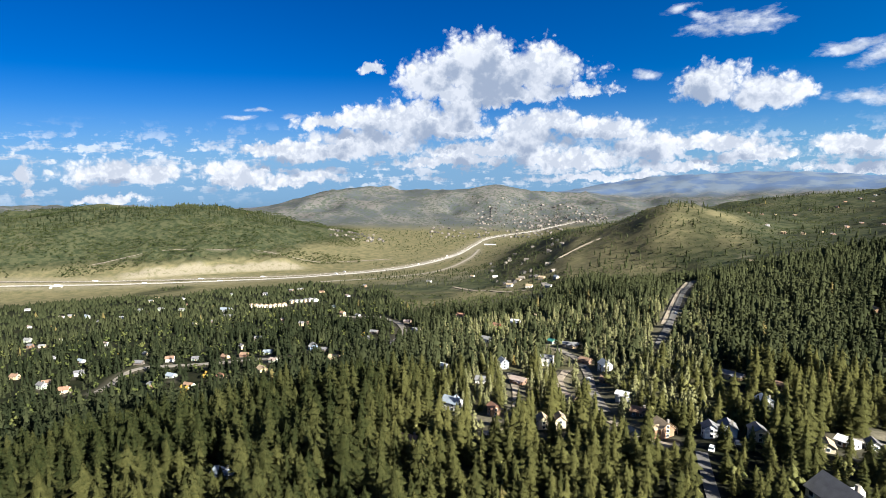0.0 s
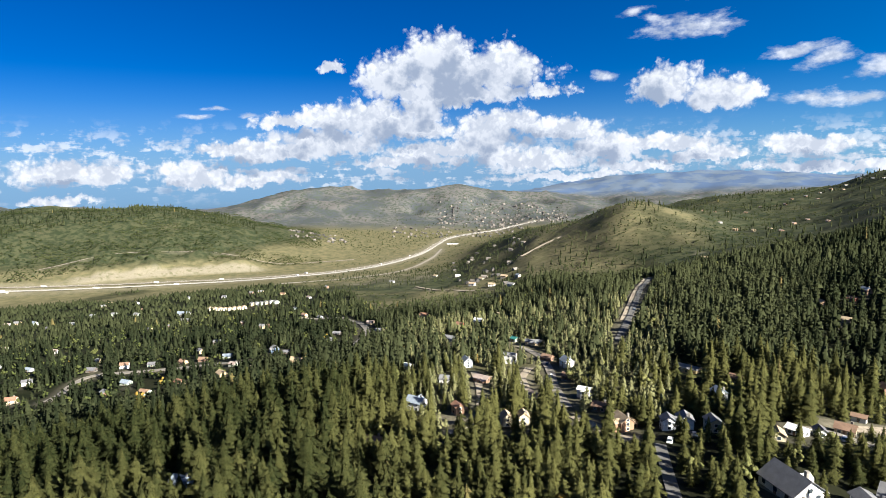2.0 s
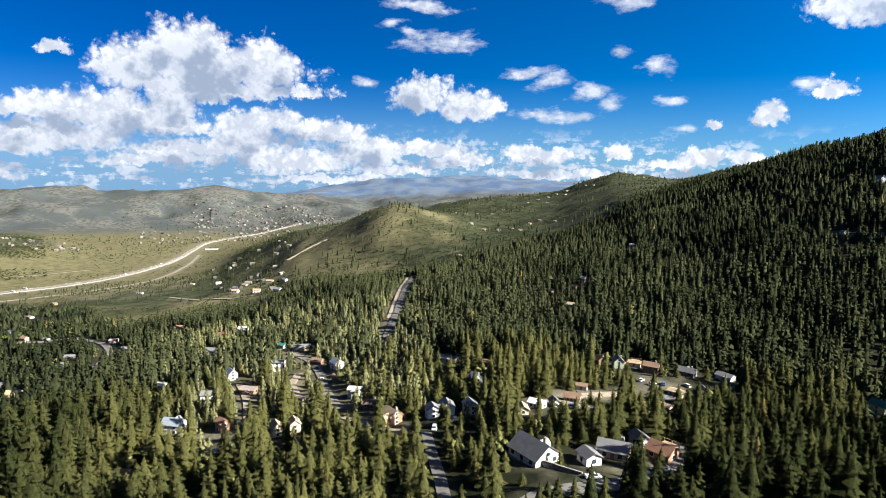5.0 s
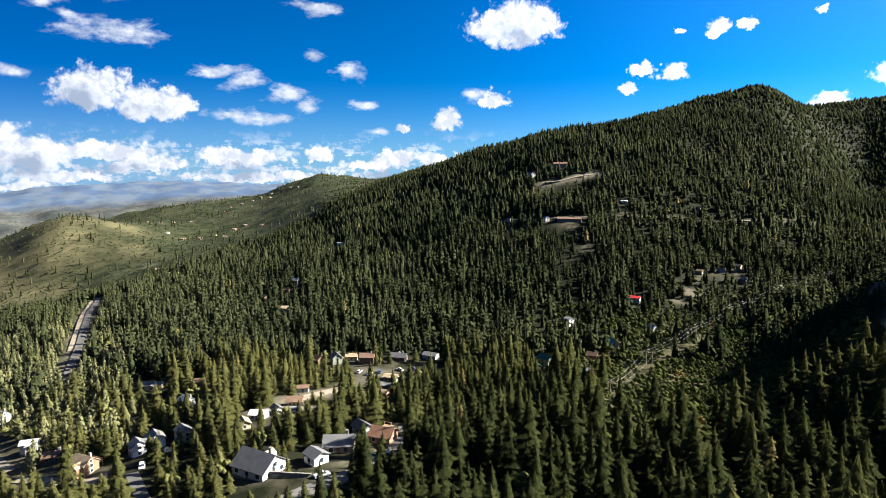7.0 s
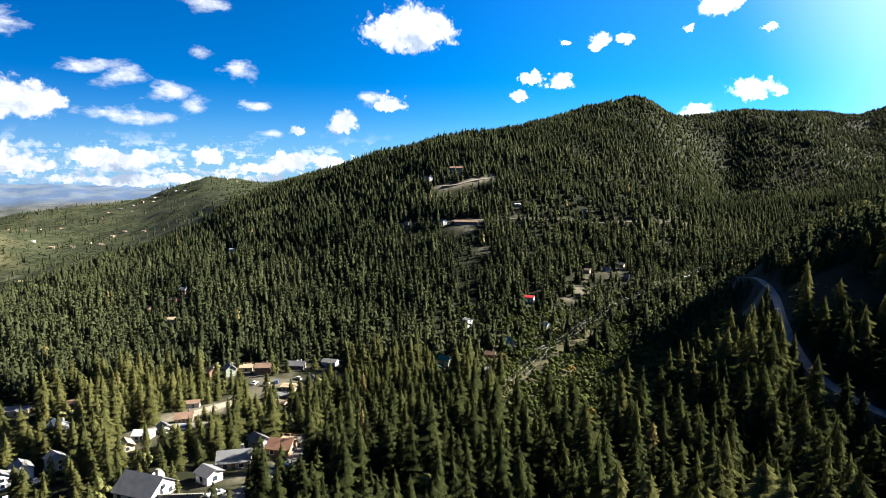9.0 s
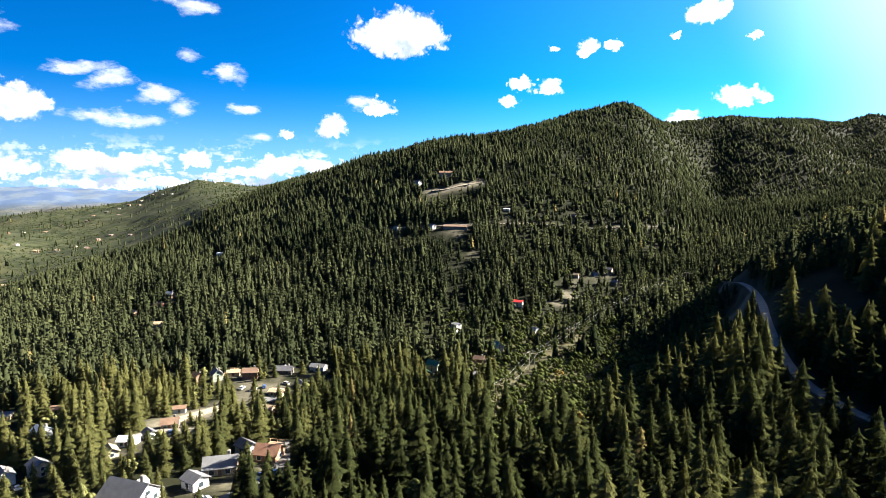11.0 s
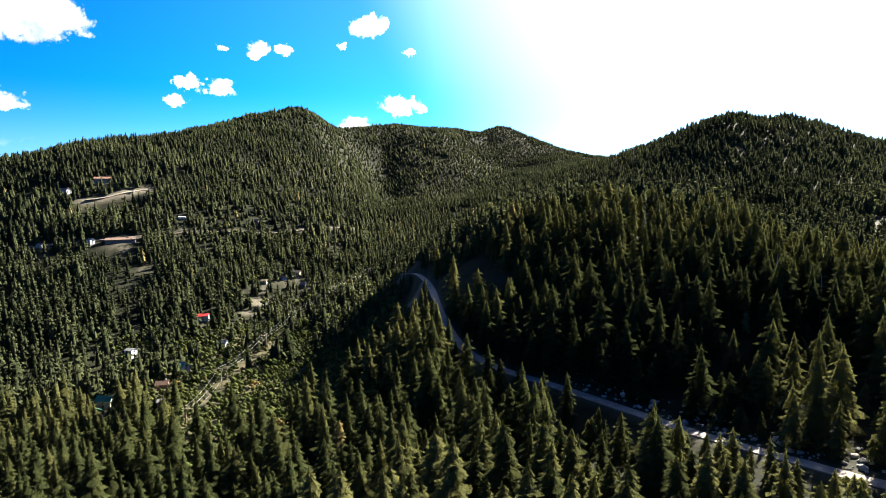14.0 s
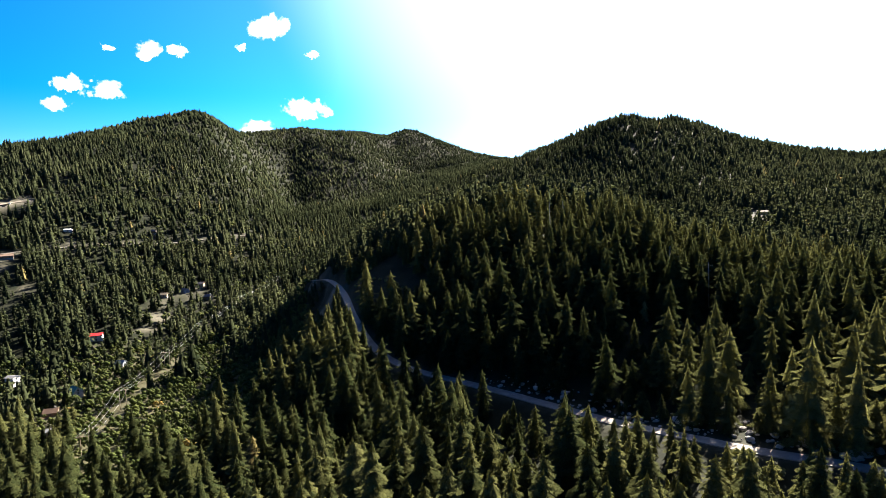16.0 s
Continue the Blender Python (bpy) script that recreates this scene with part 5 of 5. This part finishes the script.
house(-4.6, 2560, 60, 22, 1, 80, "white", "white", "", 0.12)
rng_basin = random.Random(21)
for near, far, count in ((455, 640, 8), (660, 980, 11), (1010, 1500, 12)):
    for k in range(count):
        house(6 + (k + rng_basin.uniform(0.1, 0.9)) * 31 / count, rng_basin.uniform(near, far), rng_basin.uniform(10, 14), 9, rng_basin.choice((1, 1, 2)), rng_basin.uniform(15, 80),
              rng_basin.choice(("grey", "brown", "tan", "dark", "sage", "white")), rng_basin.choice(("charcoal", "grey", "brown", "pink", "grey")), rng_basin.choice(("", "w", "c")), 0.5)
# terrace rows below the motorway
for k in range(8):
    house(18.3 - k * 0.42, 1125 - k * 2, 9, 11, 2, 8, "cream", "tan", "", 0.5)
for k in range(6):
    house(14.6 - k * 0.43, 1135 - k * 4, 9, 12, 2, 25, "white", "grey", "", 0.4)
# houses along the open ridge
rng_ridge = random.Random(8)
for a, r in ((-30.2, 1345), (-31.2, 1430), (-32.6, 1500), (-33.4, 1520), (-29.0, 1400), (-29.6, 1900), (-30.5, 2000), (-31.4, 2080), (-32.4, 2150),
             (-33.2, 2200), (-34.0, 2260), (-34.6, 2300), (-35.4, 2340), (-28.4, 1950), (-27.6, 1900), (-26.8, 1880), (-36.2, 2380), (-32.0, 2010),
             (-33.9, 2120), (-35.3, 2210), (-36.8, 2280), (-40.8, 2350), (-41.6, 2380), (-43.0, 1300), (-37.4, 2200), (-31.9, 1300), (-34.6, 1420), (-28.0, 1500)):
    house(a, r, rng_ridge.uniform(12, 19), 11, rng_ridge.choice((1, 2)), rng_ridge.uniform(10, 80), rng_ridge.choice(("tan", "timber", "brown", "brown", "grey")),
          rng_ridge.choice(("tan", "brown", "grey", "pink")), "w", 0.45)


# ---------------------------------------------------------------- far settlements, vehicles, lines, stones
def far_town(name, count, left, right, near, far, label, seed):
    """Rows of small houses so far off that they merge."""
    rng = np.random.RandomState(seed)
    v, f, tone = [], [], []
    for _ in range(count):
        a, r = rng.uniform(right, left), rng.uniform(near, far)
        x, y = spot(a, r)
        z = float(natural(np.array([x]), np.array([y]))[0])
        w, d, h, t = rng.uniform(4, 7), rng.uniform(3, 5), rng.uniform(3, 5), rng.rand() * 3
        c, s, start = math.cos(t), math.sin(t), len(v)
        for dx, dy, dz in ((-w, -d, -2), (w, -d, -2), (w, d, -2), (-w, d, -2), (-w, -d, h), (w, -d, h), (w, d, h), (-w, d, h), (-w, 0, h + 2.5), (w, 0, h + 2.5)):
            v.append((x + c * dx - s * dy, y + s * dx + c * dy, z + dz))
        f += [[start + i for i in q] for q in ((0, 1, 5, 4), (1, 2, 6, 9, 5), (2, 3, 7, 6), (3, 0, 4, 8, 7), (4, 5, 9, 8), (6, 7, 8, 9))]
        tone += [rng.rand()] * 10
    mesh = bpy.data.meshes.new(name)
    mesh.from_pydata(v, [], f)
    mesh.attributes.new("tone", "FLOAT", "POINT").data.foreach_set("value", np.array(tone, np.float32))
    mesh.materials.append(TOWN)
    return tagged(new(name, mesh), label, "town", kind="stuff")


def town_material():
    m, n, shader = material("town_walls", 0.8)
    tone = attribute(n, "tone")
    n.put(shader.inputs["Base Color"], n.mix(n.step(tone, 0.2, 0.9), (0.035, 0.033, 0.03), (0.14, 0.125, 0.11)))
    return m


TOWN = town_material()
CAR_PAINTS = {"white": (0.75, 0.75, 0.75), "red": (0.4, 0.02, 0.02), "silver": (0.42, 0.43, 0.45), "blue": (0.04, 0.08, 0.2), "black": (0.02, 0.02, 0.022), "beige": (0.5, 0.45, 0.35)}
RUBBER = weathered("tyre_rubber", (0.02, 0.02, 0.02), 0.8, 4, 0.2, 0.005)
PAINTS = {}


def car_paint(colour):
    if colour not in PAINTS:
        m, n, shader = material(f"{colour}_car_paint", 0.28)
        dust = n.noise(n.add("ShaderNodeNewGeometry").outputs["Position"], 1.5, 4.0)
        base = CAR_PAINTS[colour]
        n.put(shader.inputs["Base Color"], n.mix(n.step(dust, 0.45, 0.8), base, tuple(0.8 * c + 0.06 for c in base)))
        n.put(shader.inputs["Coat Weight"], 0.5)
        PAINTS[colour] = m
    return PAINTS[colour]


def wheels(base, places, radius, width):
    for x, y in places:
        bm = bmesh.new()
        bmesh.ops.create_cone(bm, cap_ends=True, segments=14, radius1=radius, radius2=radius, depth=width, matrix=pose(x, y, radius, 90))
        wheel = part("wheel", bm, RUBBER, base)
        bm = bmesh.new()
        bmesh.ops.create_cone(bm, cap_ends=True, segments=10, radius1=radius * 0.55, radius2=radius * 0.55, depth=width + 0.03, matrix=pose(x, y, radius, 90))
        part("rim", bm, TRIM, wheel)


def body_shell(sections, half):
    """A lofted car body: (x, low, high, half width) from tail to nose."""
    bm = bmesh.new()
    rings = []
    for x, low, high, w in sections:
        w *= half
        rings.append([bm.verts.new(p) for p in ((x, -w, low), (x, w, low), (x, w, (low + high) / 2), (x, w * 0.9, high), (x, -w * 0.9, high), (x, -w, (low + high) / 2))])
    for a, b in zip(rings, rings[1:]):
        for i in range(6):
            j = (i + 1) % 6
            bm.faces.new((a[i], a[j], b[j], b[i]))
    bm.faces.new(rings[0][::-1])
    bm.faces.new(rings[-1])
    bmesh.ops.recalc_face_normals(bm, faces=bm.faces)
    return bm


def car(heading, r, turn, colour, pickup=False, lift=0.14):
    x, y = spot(heading, r)
    z = float(ground(np.array([x]), np.array([y]))[0])
    base = new("pickup_truck" if pickup else "car")
    base.matrix_basis = pose(x, y, z + lift, 0, 0, turn)
    kind = "pickup truck" if pickup else "car"
    tagged(base, f"parked {colour} {kind} on the road", kind, "parked cars")
    part("body", body_shell(((-2.3, 0.4, 0.85, 0.9), (-2.2, 0.32, 0.95, 1), (0.9, 0.32, 0.95, 1), (1.9, 0.32, 0.85, 0.98), (2.25, 0.4, 0.7, 0.85)), 0.9), car_paint(colour), base)
    rear = -0.4 if pickup else -2.0
    part("cabin", body_shell(((rear, 0.9, 1.0, 0.92), (rear + 0.45, 0.9, 1.48, 0.85), (0.5, 0.9, 1.48, 0.85), (1.2, 0.9, 0.98, 0.92)), 0.85), GLASS, base, "dark glazed cabin")
    part("roof_panel", box(rear + 0.5, 0.45, -0.62, 0.62, 1.47, 1.53), car_paint(colour), base)
    wheels(base, ((-1.4, 0.82), (-1.4, -0.82), (1.4, 0.82), (1.4, -0.82)), 0.33, 0.22)


def lorry(heading, r, turn):
    x, y = spot(heading, r)
    z = float(ground(np.array([x]), np.array([y]))[0]) + 0.14
    base = tagged(new("lorry"), "white articulated lorry on the motorway", "lorry", "lorries on the motorway")
    base.matrix_basis = pose(x, y, z, 0, 0, turn)
    part("trailer", box(-9, 5, -1.3, 1.3, 1.1, 4.1), car_paint("white"), base)
    part("cab", body_shell(((5.6, 0.6, 3.2, 1), (6.2, 0.6, 3.5, 1), (7.4, 0.6, 3.2, 1), (7.8, 0.6, 1.8, 0.95), (9.0, 0.6, 1.7, 0.9)), 1.2), car_paint("silver"), base)
    wheels(base, ((-8, 1.1), (-8, -1.1), (-6.7, 1.1), (-6.7, -1.1), (5.2, 1.1), (5.2, -1.1), (8.2, 1.1), (8.2, -1.1)), 0.5, 0.35)


POLE_WOOD = weathered("pole_wood", (0.24, 0.19, 0.14), 0.9, 2.0, 0.3, 0.02)
WIRE = weathered("bright_wire", (0.35, 0.35, 0.34), 0.35, 2.0, 0.1, 0.001)


def power_line(points, height=11.0):
    """Two-legged poles with a crossarm, and the wires that sag between them."""
    tops = []
    line = [drop(a, r) for a, r in points]
    for k, foot in enumerate(line):
        ahead = (line[min(k + 1, len(line) - 1)] - line[max(k - 1, 0)]).to_2d().normalized()
        turn = math.degrees(math.atan2(ahead.y, ahead.x))
        base = tagged(new("power_pole"), "weathered wooden power pole with a crossarm", "pole", "power poles")
        base.matrix_basis = pose(foot.x, foot.y, foot.z - 0.6, 0, 0, turn)
        for y in (-1.5, 1.5):
            bm = bmesh.new()
            bmesh.ops.create_cone(bm, cap_ends=True, segments=8, radius1=0.17, radius2=0.12, depth=height, matrix=pose(0, y, height / 2))
            part("post", bm, POLE_WOOD, base)
        arm = part("crossarm", box(-0.1, 0.1, -3.0, 3.0, height - 1.0, height - 0.75), POLE_WOOD, base)
        for y in (-2.7, 0.0, 2.7):
            bm = bmesh.new()
            bmesh.ops.create_cone(bm, cap_ends=True, segments=6, radius1=0.09, radius2=0.05, depth=0.3, matrix=pose(0, y, height - 0.6))
            part("insulator", bm, TRIM, arm)
        side = Vector((-ahead.y, ahead.x, 0))
        tops.append([foot + side * y + Vector((0, 0, height - 1.05)) for y in (-2.7, 0.0, 2.7)])
    for a, b in zip(tops, tops[1:]):
        for p, q in zip(a, b):
            curve = bpy.data.curves.new("power_wire", "CURVE")
            curve.dimensions, curve.bevel_depth, curve.bevel_resolution = "3D", 0.022, 1
            spline = curve.splines.new("POLY")
            spline.points.add(12)
            sag = (q - p).length * 0.03
            for i in range(13):
                u = i / 12
                m = p.lerp(q, u) - Vector((0, 0, 4 * sag * u * (1 - u)))
                spline.points[i].co = (*m, 1)
            curve.materials.append(WIRE)
            tagged(new("power_wire", curve), "thin pale power wire sagging between poles", "wire", "power wires")


ROCK = weathered("pale_rock", (0.27, 0.25, 0.225), 0.95, 1.5, 0.35, 0.08)


def rock_mesh(rng):
    bm = bmesh.new()
    bmesh.ops.create_icosphere(bm, subdivisions=1, radius=1)
    for v in bm.verts:
        v.co *= rng.uniform(0.65, 1.2)
        v.co.z *= 0.75
    mesh = bpy.data.meshes.new("rock")
    bm.to_mesh(mesh)
    bm.free()
    mesh.materials.append(ROCK)
    return mesh


def make_rocks():
    rng = random.Random(4)
    shapes = [rock_mesh(rng) for _ in range(7)]
    for _ in range(230):
        a = rng.uniform(-139, -104)
        along_road = float(np.interp(-a, (102.6, 108.1, 113.4, 118.5, 123.3, 128, 134, 142), (169, 156, 147, 139, 131, 126, 124, 124)))
        r = along_road + 3.2 + abs(rng.gauss(0, 5.5)) * (0.5 + 0.5 * (a < -112))
        p = drop(a, r)
        s = rng.uniform(0.2, 0.6) if rng.random() < 0.75 else rng.uniform(0.6, 1.3)
        ob = tagged(new("rock", shapes[rng.randrange(7)]), "pale broken rock on the cut bank above the dirt road", "rock", "rocks on the bank")
        ob.matrix_basis = pose(p.x, p.y, p.z + s * 0.2, 0, 0, rng.uniform(0, 360)) @ Matrix.Diagonal((s, s * rng.uniform(0.6, 1), s, 1))


def make_dead_trees():
    rng = random.Random(6)
    for a, r, h, lean in ((-86.5, 118, 13, 9), (-87.6, 121, 12, -8), (-110.5, 268, 17, 2), (-111.8, 262, 18, -2), (-121, 225, 16, 3), (-122.2, 222, 15, -4), (-124.5, 214, 15, 2)):
        foot = drop(a, r)
        base = tagged(new("dead_tree"), "bare grey standing dead trunk with broken branches", "dead tree", "dead trunks")
        base.matrix_basis = pose(foot.x, foot.y, foot.z - 0.3, lean, lean * 0.5, rng.uniform(0, 360))
        bm = bmesh.new()
        bmesh.ops.create_cone(bm, cap_ends=True, segments=8, radius1=0.22, radius2=0.05, depth=h, matrix=pose(0, 0, h / 2))
        part("trunk", bm, SNAG, base)
        for _ in range(9):
            z, turn, long = rng.uniform(0.35, 0.95) * h, rng.uniform(0, 360), rng.uniform(0.6, 1.6)
            bm = bmesh.new()
            bmesh.ops.create_cone(bm, cap_ends=True, segments=5, radius1=0.05, radius2=0.01, depth=long, matrix=pose(0, 0, z, 0, 0, turn) @ pose(long / 2, 0, 0, 0, 75))
            part("branch", bm, SNAG, base)


SNAG = weathered("silvered_wood", (0.36, 0.33, 0.3), 0.9, 2.0, 0.3, 0.02)


def make_bushes():
    """Single pale shrubs on the bare slope and beside the dirt road."""
    rng = np.random.RandomState(15)
    kinds = []
    for _ in range(4):
        v, f = clump_tree(rng, 26, 0.5, 0.1)
        mesh = bpy.data.meshes.new("foliage")
        mesh.from_pydata(v.tolist(), [], f.tolist())
        mesh.attributes.new("tone", "FLOAT", "POINT").data.foreach_set("value", np.full(len(v), 0.95, np.float32))
        mesh.materials.append(LEAVES_NEAR)
        kinds.append(mesh)
    spots = [(-127.6, 118, 4.5), (-133.0, 117, 3.5), (-130.2, 116, 2.5)]
    spots += [(-93.4 - k * 0.55, 296 - k * 5.5, 1.6) for k in range(11)] + [(-91.6 - k * 0.5, 300 + k * 6, 1.5) for k in range(7)]
    for k, (a, r, size) in enumerate(spots):
        p = drop(a, r)
        base = tagged(new("bush"), "pale yellow-green shrub beside the dirt road", "bush", "shrubs on the slope")
        base.matrix_basis = pose(p.x, p.y, p.z - 0.1, 0, 0, k * 50) @ Matrix.Diagonal((size, size, size, 1))
        new("foliage", kinds[k % 4]).parent = base


lay = make_land()
lay_roads()
raise_houses()
make_woods()
make_single_trees()
make_broadleaves()
far_town("far_town", 260, -3.0, -15.5, 3150, 3650, "many small pale houses of a distant town on the valley side", 3)
far_town("valley_town", 90, 1.5, -11.5, 2750, 3100, "small pale houses beyond the motorway", 4)
far_town("hill_hamlet", 40, 11.0, 5.5, 2500, 2750, "small houses on the flank of the brushy hill", 5)
far_town("valley_houses", 30, -4.5, -11.5, 1050, 1900, "pale houses scattered over the valley floor", 6)
rng_town = np.random.RandomState(40)
town_trees = [skirt_tree(rng_town, 3, 3, ragged=0.3, width=0.3) for _ in range(5)]
for left, right, near, far, gap, chance in ((4.0, -16.5, 3100, 3750, 26, 0.5), (12, -12, 2450, 3000, 26, 0.35)):
    tx, ty = scatter(rng_town, near, far, left, right, gap)
    tk = (rng_town.rand(len(tx)) < chance * np.clip((left - polar(tx, ty)[0]) / 6, 0, 1)) & clear_of(tx, ty, 2.0)
    plant("town_trees", town_trees, tx[tk], ty[tk], rng_town.uniform(5, 10, tk.sum()), rng_town.uniform(1, 1.6, tk.sum()), rng_town, SCRUB,
          "dark trees between the distant houses", "wood")
for a, off, turn in ((33.6, 0, 176), (30.8, 34, -6), (27.2, 0, 172), (22.6, 34, 165), (21.0, 0, 164), (17.2, 34, 160), (10.4, 0, 132), (9.6, 34, 130), (2.4, 0, 95), (-0.4, 34, 80)):
    r = float(np.interp(-a, [-h for h, _ in MOTORWAY], [q for _, q in MOTORWAY])) + off
    lorry(a, r, turn)
for a, off, turn, colour in ((35.2, 0, 178, "white"), (25.0, 0, 170, "silver"), (19.0, 34, 160, "white"), (14.4, 0, 155, "red"), (6.8, 34, 115, "white"), (1.2, 0, 88, "silver")):
    car(a, float(np.interp(-a, [-h for h, _ in MOTORWAY], [q for _, q in MOTORWAY])) + off, turn, colour)
for a, r, turn, colour, pickup in ((-38.7, 155, -20, "silver", True), (-45.2, 170, 60, "white", False), (-44.0, 167, 20, "blue", True), (-14.3, 312, 70, "white", False),
                                   (-13.4, 356, 60, "red", False), (-13.9, 340, 65, "black", False), (-25.3, 196, 60, "white", False), (-42.6, 300, 20, "silver", False),
                                   (-43.6, 296, 10, "white", False), (-44.6, 300, 40, "blue", False), (-21.9, 500, 80, "silver", True), (-36.6, 228, 50, "silver", False),
                                   (-66.6, 345, 40, "silver", False), (-27.0, 206, 75, "black", False), (-64.2, 762, 30, "white", True), (-46.6, 305, 80, "beige", False)):
    car(a, r, turn, colour, pickup)
def retaining_wall(heading, r, turn, length):
    """A low wall of stacked stone blocks."""
    foot = drop(heading, r)
    base = tagged(new("retaining_wall"), "low grey retaining wall of stacked stone blocks", "wall")
    base.matrix_basis = pose(foot.x, foot.y, foot.z - 0.5, 0, 0, turn)
    rng = random.Random(int(r))
    shapes = []
    for _ in range(4):
        bm = box(-0.72, 0.72, -0.3, 0.3, 0, 0.46)
        bmesh.ops.bevel(bm, geom=list(bm.edges), offset=0.05, segments=1, affect="EDGES")
        mesh = bpy.data.meshes.new("block")
        bm.to_mesh(mesh)
        bm.free()
        mesh.materials.append(STONE)
        shapes.append(mesh)
    for row in range(4):
        for k in range(int(length / 1.5)):
            ob = new("block", shapes[rng.randrange(4)])
            ob.parent = base
            ob.matrix_basis = pose((k + 0.5 * (row % 2)) * 1.5 - length / 2, rng.uniform(-0.05, 0.05) + row * 0.06, row * 0.48, 0, 0, rng.uniform(-1.5, 1.5))


def underpass(heading, r, turn):
    """A short concrete bridge that carries the motorway over a lane."""
    foot = drop(heading, r)
    base = tagged(new("bridge"), "low concrete motorway bridge over a lane", "bridge")
    base.matrix_basis = pose(foot.x, foot.y, foot.z - 6.0, 0, 0, turn)
    part("deck", box(-17, 17, -9, 9, 6.3, 7.6), CONCRETE, base)
    for side in (-1, 1):
        part("abutment", box(side * 14 - 3, side * 14 + 3, -8.5, 8.5, -4, 6.3), CONCRETE, base)
        part("parapet", box(-18, 18, side * 8.8 - 0.2, side * 8.8 + 0.2, 7.6, 8.7), CONCRETE, base)


underpass(33.6, 2028, 28)
retaining_wall(-1.5, 246, -8, 24)
retaining_wall(-36.0, 158, -60, 12)
power_line([(-67.6, 262), (-70.7, 329), (-74.4, 392), (-77.4, 455), (-81.0, 520), (-84.5, 580)])
make_rocks()
make_dead_trees()
make_bushes()
